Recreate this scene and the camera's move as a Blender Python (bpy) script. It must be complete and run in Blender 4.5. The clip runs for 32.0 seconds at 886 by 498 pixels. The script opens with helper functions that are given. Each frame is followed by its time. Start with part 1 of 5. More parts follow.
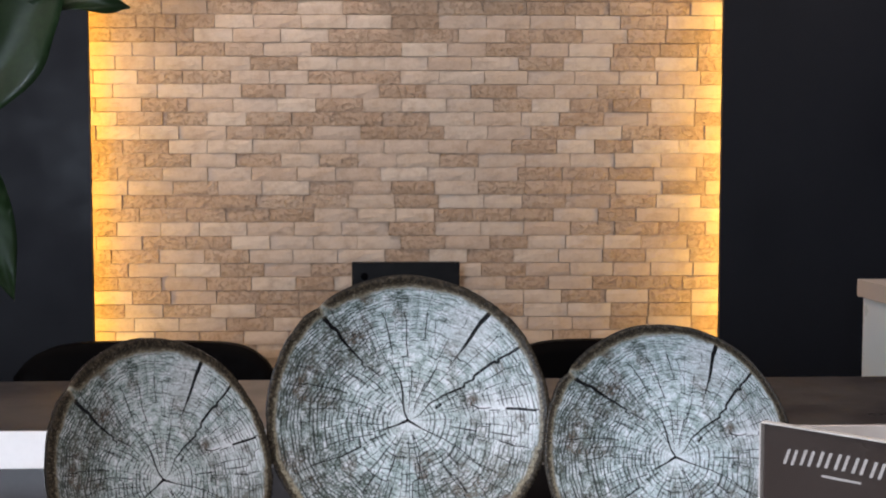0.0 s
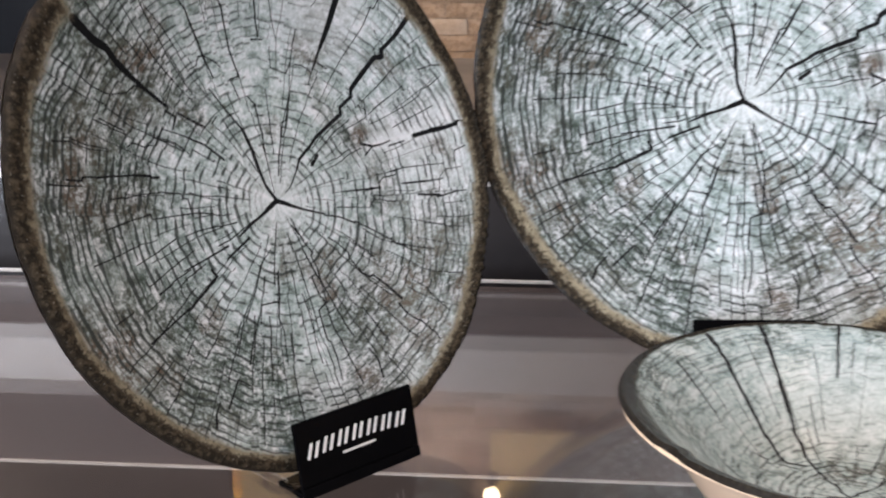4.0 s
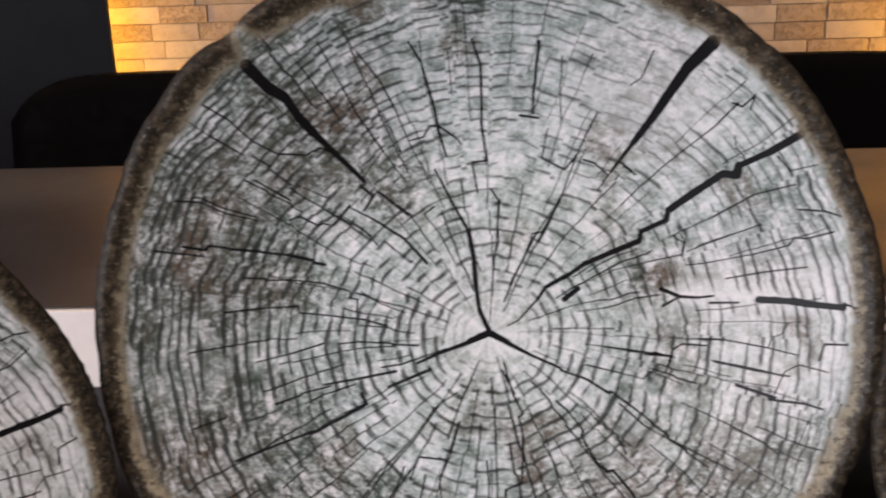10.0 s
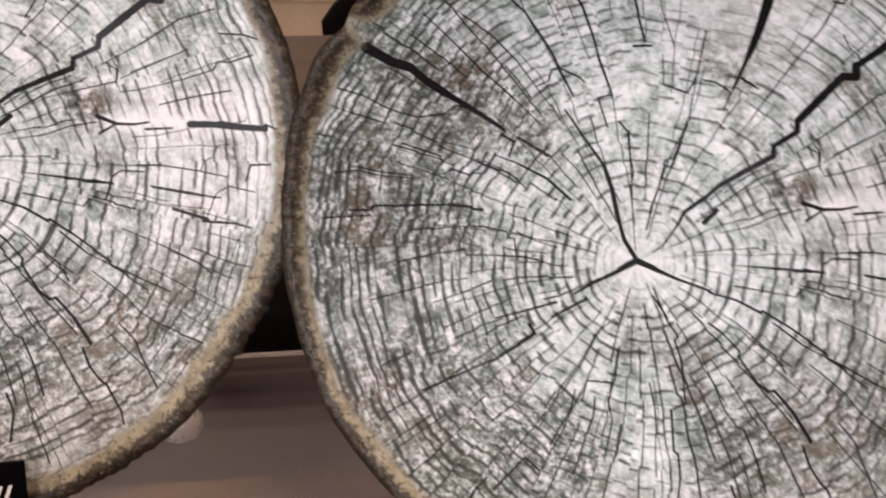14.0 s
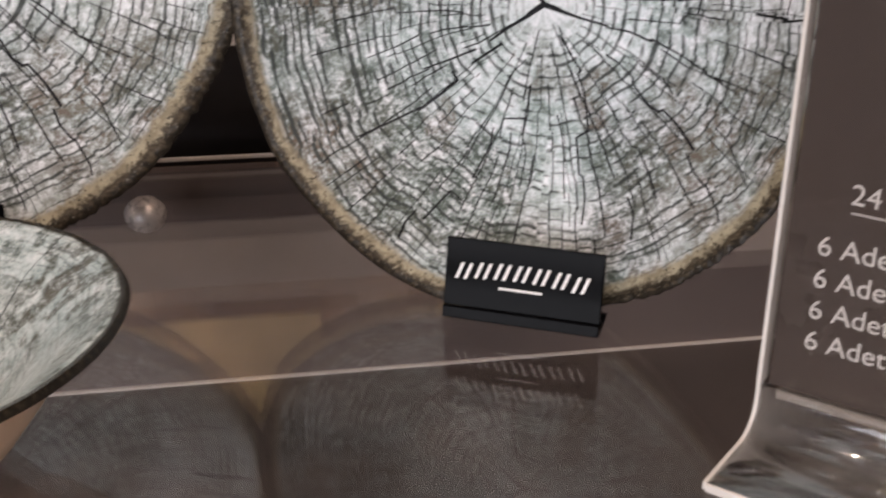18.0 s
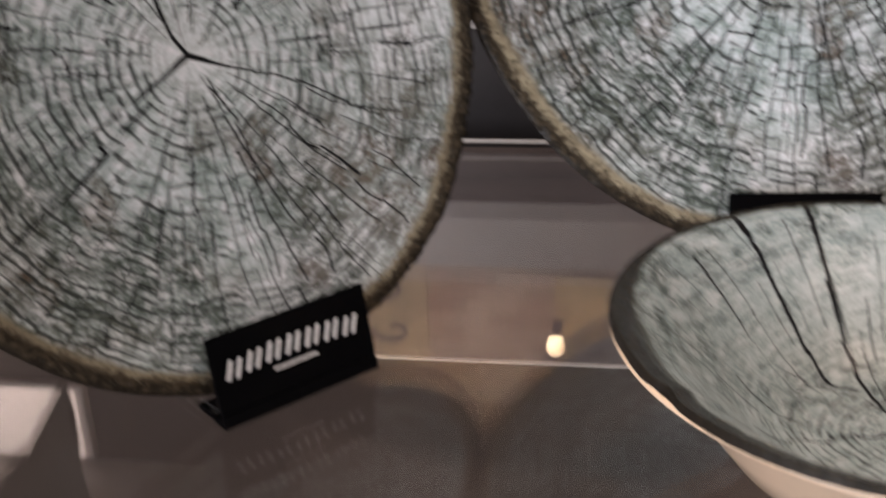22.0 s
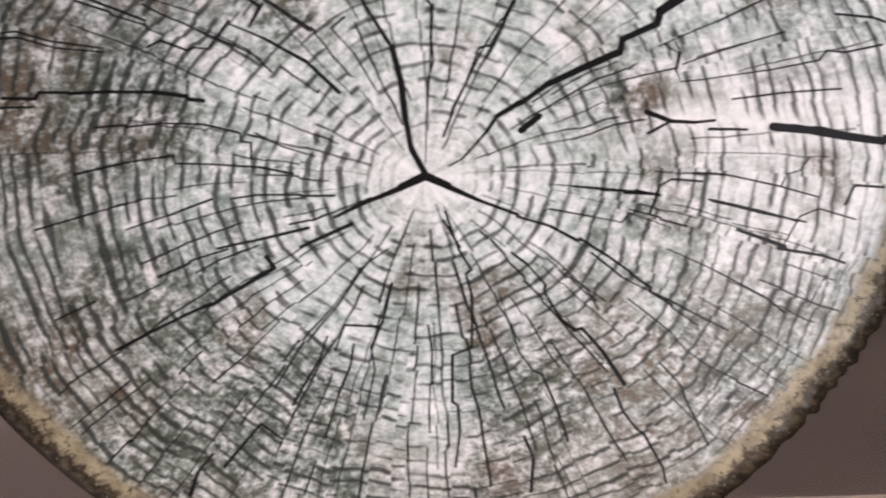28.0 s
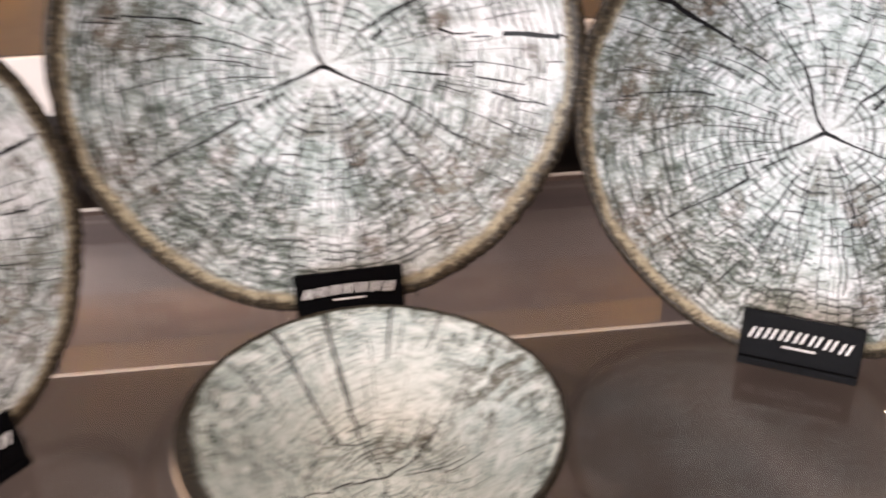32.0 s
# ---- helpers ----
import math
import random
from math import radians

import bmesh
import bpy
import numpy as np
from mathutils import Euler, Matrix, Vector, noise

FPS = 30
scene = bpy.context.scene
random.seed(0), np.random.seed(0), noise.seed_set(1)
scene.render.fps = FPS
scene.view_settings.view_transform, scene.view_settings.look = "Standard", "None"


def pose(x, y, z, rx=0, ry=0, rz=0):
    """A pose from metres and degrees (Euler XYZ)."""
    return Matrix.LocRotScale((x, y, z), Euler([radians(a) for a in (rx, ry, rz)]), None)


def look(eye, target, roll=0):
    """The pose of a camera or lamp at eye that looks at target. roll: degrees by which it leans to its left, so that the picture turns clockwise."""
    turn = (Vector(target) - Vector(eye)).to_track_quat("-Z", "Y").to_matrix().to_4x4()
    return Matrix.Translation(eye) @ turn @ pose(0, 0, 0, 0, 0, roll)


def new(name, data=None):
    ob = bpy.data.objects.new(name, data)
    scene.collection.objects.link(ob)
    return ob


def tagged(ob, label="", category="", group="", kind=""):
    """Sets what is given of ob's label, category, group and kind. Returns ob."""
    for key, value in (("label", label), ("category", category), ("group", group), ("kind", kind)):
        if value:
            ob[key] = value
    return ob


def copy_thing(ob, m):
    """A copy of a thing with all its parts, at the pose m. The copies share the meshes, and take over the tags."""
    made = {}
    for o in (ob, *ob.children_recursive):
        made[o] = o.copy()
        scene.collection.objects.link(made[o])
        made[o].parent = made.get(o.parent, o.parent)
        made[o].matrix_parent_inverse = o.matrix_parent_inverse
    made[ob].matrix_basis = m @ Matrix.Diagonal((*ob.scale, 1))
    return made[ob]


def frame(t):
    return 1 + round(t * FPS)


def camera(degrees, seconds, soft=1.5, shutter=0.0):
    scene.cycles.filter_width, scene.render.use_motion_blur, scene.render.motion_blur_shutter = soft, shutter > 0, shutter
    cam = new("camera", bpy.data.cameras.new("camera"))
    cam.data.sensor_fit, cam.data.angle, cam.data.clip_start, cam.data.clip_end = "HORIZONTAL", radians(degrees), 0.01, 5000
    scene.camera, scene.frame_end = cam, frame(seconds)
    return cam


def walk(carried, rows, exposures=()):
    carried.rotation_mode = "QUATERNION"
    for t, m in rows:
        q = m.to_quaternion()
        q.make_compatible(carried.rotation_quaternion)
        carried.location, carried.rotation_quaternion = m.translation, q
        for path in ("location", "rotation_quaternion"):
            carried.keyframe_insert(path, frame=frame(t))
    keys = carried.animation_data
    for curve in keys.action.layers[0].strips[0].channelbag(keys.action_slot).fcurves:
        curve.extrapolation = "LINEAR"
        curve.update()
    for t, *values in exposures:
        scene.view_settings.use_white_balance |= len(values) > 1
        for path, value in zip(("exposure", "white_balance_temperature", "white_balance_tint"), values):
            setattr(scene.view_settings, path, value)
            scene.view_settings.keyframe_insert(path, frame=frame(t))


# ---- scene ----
PI = math.pi
cam = camera(41.93, 32.0, 2.05, 0.65)
PATH = [
    (0, 0.0002, -1.0348, 0.3369, -1.79, -3.72, -0.03),
    (0.5, 0.0003, -1.0257, 0.3333, -1.57, -3.92, -0.09),
    (1, -0.0042, -0.9895, 0.3265, -1.04, -4.96, 0.01),
    (1.5, -0.0113, -0.9236, 0.3139, -0.55, -7.14, 0.23),
    (2, -0.0229, -0.8418, 0.2969, 0.36, -9.99, 0.22),
    (2.5, -0.0503, -0.7395, 0.2670, 0.87, -12.63, 0.17),
    (3, -0.0698, -0.6467, 0.2317, 2.08, -14.73, -0.38),
    (3.5, -0.0870, -0.5887, 0.2183, 3.19, -16.65, 0.14),
    (5.5, -0.1085, -0.4553, 0.1642, 7.76, -16.77, -2.72),
    (6, -0.1104, -0.4438, 0.1653, 8.03, -16.22, -3.16),
    (6.5, -0.1102, -0.4390, 0.1719, 8.33, -15.58, -3.54),
    (7, -0.1102, -0.4312, 0.1818, 8.31, -14.79, -3.69),
    (7.5, -0.1015, -0.4145, 0.1891, 8.46, -14.25, -3.39),
    (8, -0.0902, -0.3982, 0.2028, 7.43, -15.48, -2.48),
    (8.5, -0.0606, -0.3823, 0.2230, 6.72, -17.34, -2.16),
    (9, -0.0333, -0.3727, 0.2429, 5.83, -18.19, -2.30),
    (9.5, -0.0103, -0.3677, 0.2617, 4.27, -18.49, -2.49),
    (10, 0.0103, -0.3667, 0.2626, 3.82, -17.86, -2.26),
    (10.5, 0.0174, -0.3647, 0.2619, 1.49, -18.99, -1.31),
    (11, 0.0273, -0.3655, 0.2629, -0.85, -19.92, -0.53),
    (11.5, 0.0495, -0.3655, 0.2541, -1.17, -19.53, -0.24),
    (12, 0.0625, -0.3640, 0.2478, -3.32, -20.05, 0.71),
    (12.5, 0.0765, -0.3688, 0.2436, -4.81, -20.32, 1.22),
    (13, 0.0970, -0.3744, 0.2389, -7.07, -20.67, 1.37),
    (13.5, 0.1112, -0.3809, 0.2334, -8.36, -20.96, 1.09),
    (14, 0.1157, -0.3941, 0.2272, -9.10, -20.92, 0.83),
    (14.5, 0.1240, -0.4124, 0.2181, -9.96, -20.86, 0.54),
    (15, 0.1315, -0.4294, 0.1960, -10.55, -20.36, 0.70),
    (15.5, 0.1446, -0.4423, 0.1946, -9.96, -22.95, 0.31),
    (17.5, 0.1305, -0.4713, 0.1834, -10.70, -22.83, 1.25),
    (18, 0.1185, -0.4679, 0.1750, -10.63, -22.82, 0.54),
    (18.5, 0.1009, -0.4630, 0.1681, -9.84, -23.15, 0.12),
    (19, 0.0764, -0.4585, 0.1651, -8.22, -23.40, 0.15),
    (19.5, 0.0546, -0.4583, 0.1633, -5.34, -23.86, -0.07),
    (20, 0.0269, -0.4603, 0.1622, -2.40, -24.00, -0.39),
    (20.5, 0.0042, -0.4602, 0.1602, 0.37, -23.90, -0.59),
    (21, -0.0183, -0.4596, 0.1602, 2.90, -23.96, -0.96),
    (21.5, -0.0404, -0.4568, 0.1606, 5.87, -24.16, -1.67),
    (22, -0.0683, -0.4500, 0.1842, 8.63, -24.67, -2.06),
    (22.5, -0.0846, -0.4254, 0.2269, 9.86, -28.36, -1.69),
    (23, -0.0818, -0.3923, 0.2605, 10.12, -32.00, -2.30),
    (23.5, -0.0775, -0.3672, 0.2727, 9.47, -33.27, -2.84),
    (24, -0.0775, -0.3479, 0.2789, 9.04, -35.38, -2.46),
    (24.5, -0.0746, -0.3301, 0.2792, 8.37, -36.58, -2.08),
    (26.5, -0.0335, -0.2664, 0.2971, 3.76, -39.02, -3.88),
    (27, -0.0176, -0.2551, 0.2917, 2.30, -38.45, -3.18),
    (27.5, -0.0027, -0.2528, 0.2876, 2.23, -37.91, -3.32),
    (28, 0.0170, -0.2531, 0.2872, 2.99, -38.10, -4.01),
    (28.5, 0.0367, -0.2555, 0.2864, 3.26, -38.07, -4.60),
    (29, 0.0624, -0.2643, 0.2880, 2.66, -38.04, -4.47),
    (29.5, 0.0973, -0.2777, 0.2894, 3.36, -38.38, -4.88),
    (30, 0.1261, -0.2968, 0.2924, 3.25, -38.81, -4.86),
    (30.5, 0.1484, -0.3313, 0.2985, 2.39, -37.88, -3.87),
    (31, 0.1363, -0.3813, 0.3090, -1.26, -36.15, -2.57),
    (31.5, 0.0804, -0.4535, 0.3223, -5.28, -34.88, -2.26),
    (32, 0.0126, -0.5280, 0.3462, -4.77, -33.07, -1.94),
]
EXPOSURES = [(0, 0.10, 6600, 17), (2, 0.13, 6650, 17), (3, 0.48, 6700, 17), (6, 0.59, 7250, 18), (7, 0.59, 7350, 19), (8.8, 0.36, 7750, 26), (10.5, -0.08, 7650, 26), (12, 0.03, 7850, 28), (13, 0.31, 8200, 29), (15, 0.37, 8250, 29), (17.5, -0.12, 7800, 24), (18, 0.16, 7800, 24), (19, 0.88, 7650, 23), (20.2, 1.22, 7700, 22), (20.6, 1.1, 7700, 22), (21, 0.92, 7600, 22), (21.9, 0.05, 7450, 22), (23, 0.20, 7450, 22), (24, 0.43, 7700, 22), (28, 0.33, 8000, 27), (29.4, 0.56, 8250, 30), (31, 0.42, 8000, 28), (32, 0.75, 8000, 26)]
walk(cam, [(t, pose(x, y, z, 90 + p, 0, w) @ pose(0, 0, 0, 0, 0, r)) for t, x, y, z, w, p, r in PATH], EXPOSURES)

# ---- world and lights ----
world = bpy.data.worlds.new("world")
scene.world = world
world.use_nodes = True
world.node_tree.nodes["Background"].inputs[0].default_value = (0.75, 0.85, 1.0, 1)
world.node_tree.nodes["Background"].inputs[1].default_value = 0.25

TABLE = -0.003      # top of the glass
FLOOR = -0.78
CEIL = 1.60
WALL = 2.11         # face of the stone panel


def lamp(name, kind, m, power, colour, **more):
    data = bpy.data.lights.new(name, kind)
    data.energy, data.color = power, colour
    for key, value in more.items():
        if key == "size":
            data.size = value
        if key == "size_y":
            data.shape, data.size_y = "RECTANGLE", value
        if key == "radius":
            data.shadow_soft_size = value
    ob = new(name, data)
    ob.matrix_world = m
    return ob


# broad bluish light added from an unseen side, front left of the plates
lamp("window_daylight", "AREA", look((-2.1, -3.75, 0.75), (0, 0, 0.15)), 112, (0.68, 0.84, 1.0), size=2.6, size_y=1.5)
# the rows at y -0.55 and -2.1 are unseen, added to light the plates
DOWNLIGHTS = [(-1.78, 1.60), (-0.405, 1.745), (1.28, 1.48)] + [(x, y) for y in (-0.55, -2.1) for x in (-2.35, -0.85, 0.65)]
for x, y in DOWNLIGHTS:
    lamp("downlight_glow", "AREA", look((x, y, CEIL - 0.012), (x, y, 0)), 4.9, (1.0, 0.86, 0.74), size=0.13).data.shape = "DISK"
for x, turn in ((-0.905, -1), (0.915, 1)):
    lamp("led_glow", "AREA", look((x, WALL - 0.070, 0.40), (x - turn * 0.30, WALL + 0.02, 0.40)), 5.4, (1.0, 0.59, 0.085), size=0.02, size_y=2.2)


# ---- materials ----
def mat(name, colour=(0.8, 0.8, 0.8), rough=0.5, metal=0.0, **more):
    m = bpy.data.materials.new(name)
    m.use_nodes = True
    b = m.node_tree.nodes["Principled BSDF"]
    b.inputs["Base Color"].default_value = (*colour, 1)
    b.inputs["Roughness"].default_value, b.inputs["Metallic"].default_value = rough, metal
    for key, value in more.items():
        b.inputs[{"specular_ior_level": "Specular IOR Level"}[key]].default_value = value
    return m


class Net:
    """A short hand for the nodes of a material."""
    def __init__(self, m):
        self.t = m.node_tree
        self.b = self.t.nodes.get("Principled BSDF")

    def node(self, kind, ins=None, **props):
        n = self.t.nodes.new(kind)
        for key, value in props.items():
            if key == "operation":
                n.operation = value
            elif key == "data_type":
                n.data_type = value
            elif key == "blend_type":
                n.blend_type = value
            elif key == "attribute_name":
                n.attribute_name = value
            elif key == "feature":
                n.feature = value
            elif key == "noise_dimensions":
                n.noise_dimensions = value
        for key, value in (ins or {}).items():
            self.put(n.inputs[key], value)
        return n

    def put(self, socket, value):
        if isinstance(value, bpy.types.NodeSocket):
            self.t.links.new(value, socket)
        else:
            socket.default_value = value

    def math(self, op, a, b=0.0, c=0.0):
        return self.node("ShaderNodeMath", {0: a, 1: b, 2: c}, operation=op).outputs[0]

    def mix(self, fac, a, b, how="MIX"):
        n = self.node("ShaderNodeMix", data_type="RGBA", blend_type=how)
        self.put(n.inputs[0], fac), self.put(n.inputs[6], a), self.put(n.inputs[7], b)
        return n.outputs[2]

    def noise(self, vector, scale, detail=3.0, rough=0.55):
        return self.node("ShaderNodeTexNoise", {"Vector": vector, "Scale": scale, "Detail": detail, "Roughness": rough}).outputs[0]

    def ramp(self, value, *stops):
        n = self.node("ShaderNodeValToRGB", {0: value})
        e = n.color_ramp.elements
        while len(e) < len(stops):
            e.new(0.5)
        for k, (at, colour) in zip(e, stops):
            k.position, k.color = at, (*colour, 1) if len(colour) == 3 else colour
        return n.outputs[0]

    def span(self, value, a, b, lo=0.0, hi=1.0):
        n = self.node("ShaderNodeMapRange", {0: value, 1: a, 2: b, 3: lo, 4: hi})
        n.interpolation_type = "SMOOTHSTEP"
        return n.outputs[0]

    def bump(self, height, strength, distance):
        return self.node("ShaderNodeBump", {"Strength": strength, "Distance": distance, "Height": height}).outputs[0]

    def where(self):
        return self.node("ShaderNodeTexCoord").outputs["Object"]


def worn(name, colour, rough=0.5, scale=6.0, amount=0.25, grain=180.0, bump=0.0, metal=0.0, **more):
    """Paint or lacquer with faint clouds, fine grain and uneven gloss."""
    m = mat(name, colour, rough, metal, **more)
    n = Net(m)
    p = n.where()
    clouds, fine = n.noise(p, scale, 5), n.noise(p, grain, 2)
    both = n.math("MULTIPLY_ADD", fine, 0.35, n.math("MULTIPLY", clouds, 0.65))
    dark = tuple(c * (1 - amount) for c in colour)
    light = tuple(min(1, c * (1 + amount)) for c in colour)
    n.put(n.b.inputs["Base Color"], n.ramp(both, (0.3, dark), (0.7, light)))
    n.put(n.b.inputs["Roughness"], n.span(clouds, 0.3, 0.7, rough * 0.75, min(1, rough * 1.25)))
    if bump:
        n.put(n.b.inputs["Normal"], n.bump(fine, 0.4, bump))
    return m


def stone_material():
    m = mat("travertine", rough=0.8)
    n = Net(m)
    p = n.where()
    rnd = n.node("ShaderNodeObjectInfo").outputs["Random"]
    isl = n.node("ShaderNodeNewGeometry").outputs["Random Per Island"]
    pick = n.math("FRACT", n.math("ADD", n.math("MULTIPLY", rnd, 7.31), isl))
    tone = n.ramp(pick, (0.0, (0.58, 0.46, 0.36)), (0.16, (0.68, 0.57, 0.47)), (0.32, (0.55, 0.42, 0.325)), (0.46, (0.63, 0.515, 0.42)),
                  (0.58, (0.48, 0.35, 0.26)), (0.72, (0.53, 0.39, 0.29)), (0.86, (0.43, 0.31, 0.225)), (1.0, (0.56, 0.43, 0.33)))
    move = n.node("ShaderNodeVectorMath", {0: p, 1: n.node("ShaderNodeCombineXYZ", {0: n.math("MULTIPLY", pick, 9.0), 1: rnd}).outputs[0]}, operation="ADD").outputs[0]
    cloud, fine, pit = n.noise(move, 28, 5, 0.68), n.noise(move, 120, 4, 0.7), n.noise(move, 95, 3, 0.75)
    col = n.mix(n.span(cloud, 0.42, 0.72, 0.0, 0.45), tone, (0.38, 0.25, 0.16, 1))
    col = n.mix(n.span(fine, 0.45, 0.8, 0.0, 0.22), col, (0.78, 0.68, 0.55, 1))
    holes = n.math("MULTIPLY", n.span(pit, 0.50, 0.60), n.span(pick, 0.52, 0.58, 0.10, 1.0))
    col = n.mix(n.math("MULTIPLY", holes, 0.30), col, (0.2, 0.12, 0.07, 1))
    n.put(n.b.inputs["Base Color"], col)
    h = n.math("SUBTRACT", n.math("MULTIPLY_ADD", cloud, 0.7, n.math("MULTIPLY", fine, 0.3)), holes)
    n.put(n.b.inputs["Normal"], n.bump(h, 0.65, 0.005))
    return m


def wood_print_material(name, rough=0.32, pale=0.0, rim_low=1.0):
    """Glazed porcelain with a printed slice of weathered wood: line, lattice, stain and bark come from the mesh's own fields."""
    m = mat(name, rough=rough)
    n = Net(m)
    n.b.inputs["Specular IOR Level"].default_value = 0.14
    one = n.node("ShaderNodeSeparateColor", {0: n.node("ShaderNodeAttribute", attribute_name="lines").outputs["Color"]})
    two = n.node("ShaderNodeSeparateColor", {0: n.node("ShaderNodeAttribute", attribute_name="tint").outputs["Color"]})
    crack, hair, ring = one.outputs[0], one.outputs[1], one.outputs[2]
    green, brown, bark = two.outputs[0], two.outputs[1], two.outputs[2]
    flat = n.node("ShaderNodeAttribute", attribute_name="flat").outputs["Vector"]
    around = n.node("ShaderNodeAttribute", attribute_name="around").outputs["Vector"]
    speck = n.noise(flat, 58, 4, 0.72)
    mid = n.noise(flat, 19, 5, 0.66)
    blot = n.noise(flat, 6, 5, 0.62)
    streak = n.noise(around, 1.0, 4, 0.65)
    cloth = n.math("ADD", n.math("MULTIPLY_ADD", speck, 0.33, n.math("MULTIPLY", streak, 0.17)), n.math("MULTIPLY_ADD", mid, 0.26, n.math("MULTIPLY", blot, 0.24)))
    cells = n.node("ShaderNodeAttribute", attribute_name="lines").outputs["Alpha"]
    if pale:
        cloth = n.math("ADD", n.math("MULTIPLY_ADD", speck, 0.36, n.math("MULTIPLY", streak, 0.30)), n.math("MULTIPLY_ADD", mid, 0.18, n.math("MULTIPLY", blot, 0.16)))
        base = n.ramp(cloth, (0.39, (0.15, 0.215, 0.215)), (0.455, (0.33, 0.41, 0.41)), (0.515, (0.47, 0.55, 0.55)), (0.60, (0.65, 0.69, 0.69)))
    else:
        cloth = n.math("MULTIPLY_ADD", n.math("SUBTRACT", cells, 0.44), 0.075, cloth)
        base = n.ramp(cloth, (0.375, (0.13, 0.165, 0.15)), (0.450, (0.335, 0.42, 0.41)), (0.514, (0.555, 0.64, 0.655)), (0.60, (0.79, 0.82, 0.86)))
    white = n.node("ShaderNodeAttribute", attribute_name="tint").outputs["Alpha"]
    base = n.mix(white, base, (0.80, 0.755, 0.68, 1) if pale else (0.84, 0.83, 0.86, 1))
    grime = n.span(n.math("ADD", n.math("MULTIPLY", speck, 0.45), n.math("MULTIPLY_ADD", mid, 0.35, n.math("MULTIPLY", streak, 0.20))), 0.60, 0.42)
    weather = n.math("MAXIMUM", green, brown)
    col = n.mix(n.math("MULTIPLY", green, n.math("MULTIPLY_ADD", grime, 0.82, 0.10)), base, (0.046, 0.066, 0.052, 1))
    col = n.mix(n.math("MULTIPLY", brown, n.math("MULTIPLY_ADD", grime, 0.8, 0.12)), col, (0.13, 0.092, 0.068, 1))
    fade = n.math("ADD", n.span(blot, 0.38, 0.62, 1.0, 0.6), n.math("MULTIPLY", weather, 0.6))
    thin = n.math("MULTIPLY", n.span(hair, 0.30, 0.66), n.math("MINIMUM", fade, 1.0))
    worn_off = n.math("MINIMUM", n.math("ADD", n.span(n.math("MULTIPLY_ADD", mid, 0.6, n.math("MULTIPLY", streak, 0.4)), 0.40, 0.60, 1.0, 0.76), n.math("MULTIPLY", weather, 0.5)), 1.0)
    rings = n.math("MULTIPLY", n.span(ring, 0.02, 0.95), worn_off)
    col = n.mix(n.math("MULTIPLY", rings, 0.90), col, (0.028, 0.035, 0.033, 1))
    col = n.mix(thin, col, (0.014, 0.016, 0.016, 1))
    col = n.mix(n.span(crack, 0.40, 0.60), col, (0.006, 0.006, 0.007, 1))
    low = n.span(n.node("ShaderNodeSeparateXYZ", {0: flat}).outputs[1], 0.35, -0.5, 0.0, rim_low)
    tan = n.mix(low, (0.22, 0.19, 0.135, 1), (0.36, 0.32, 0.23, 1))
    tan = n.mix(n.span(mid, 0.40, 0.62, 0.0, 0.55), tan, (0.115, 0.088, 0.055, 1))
    grain = n.noise(flat, 34, 6, 0.74)
    dark = n.mix(n.span(grain, 0.44, 0.64), (0.020, 0.016, 0.012, 1), (0.085, 0.066, 0.044, 1))
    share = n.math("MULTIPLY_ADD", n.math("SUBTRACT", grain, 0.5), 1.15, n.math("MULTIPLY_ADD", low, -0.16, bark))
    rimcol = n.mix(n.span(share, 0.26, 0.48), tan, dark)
    rimcol = n.mix(n.span(n.noise(flat, 48, 4, 0.8), 0.54, 0.62, 0, 0.85), rimcol, (0.03, 0.025, 0.018, 1))
    rimcol = n.mix(n.span(n.noise(flat, 95, 3, 0.7), 0.63, 0.70, 0, 0.4), rimcol, (0.50, 0.47, 0.40, 1))
    if not rim_low:
        rimcol = n.mix(n.span(bark, 0.08, 0.40), (0.10, 0.10, 0.082, 1), n.mix(0.55, dark, (0.012, 0.011, 0.009, 1)))
    rimcol = n.mix(n.span(bark, 0.80, 0.97, 0.0, 0.8), rimcol, (0.020, 0.016, 0.013, 1))
    col = n.mix(n.span(n.math("MULTIPLY_ADD", n.math("SUBTRACT", speck, 0.5), 0.45, bark), 0.04, 0.34), col, rimcol)
    n.put(n.b.inputs["Base Color"], col)
    n.put(n.b.inputs["Roughness"], n.mix(n.span(bark, 0.1, 0.4), (rough, rough, rough, 1), (0.22, 0.22, 0.22, 1)))
    n.put(n.b.inputs["Normal"], n.bump(n.math("MULTIPLY", n.noise(flat, 26, 4, 0.7), n.math("MULTIPLY_ADD", bark, 1.6, 0.10)), 0.40, 0.0012))
    return m


STONE = stone_material()
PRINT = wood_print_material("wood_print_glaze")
# same print; the shade on the small plate's rim is put into the colour
PRINT_SHADED = wood_print_material("shaded_rim_wood_print_glaze", rim_low=0.35)
PRINT_PALE = wood_print_material("pale_wood_print_glaze", 0.28, 1.0, 0.0)
PORCELAIN = worn("cream_porcelain", (0.95, 0.70, 0.505), 0.16, 12, 0.03)
GREYCLAY = worn("plain_glazed_back", (0.40, 0.35, 0.30), 0.12, 30, 0.1)
NAVY = worn("navy_paint", (0.006, 0.0075, 0.012), 0.6, 3, 0.3, 240, specular_ior_level=0.25)
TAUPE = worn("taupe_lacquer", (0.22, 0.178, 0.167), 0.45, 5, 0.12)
# taupe lacquer darkened: the shade below the glass is put into the colour
TAUPE_SHADED = worn("shaded_back_panel", (0.165, 0.133, 0.125), 0.45, 5, 0.12)
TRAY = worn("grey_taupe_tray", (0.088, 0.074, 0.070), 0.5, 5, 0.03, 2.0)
TAUPE_DARK = worn("dark_taupe_panel", (0.045, 0.037, 0.036), 0.35, 4, 0.15)
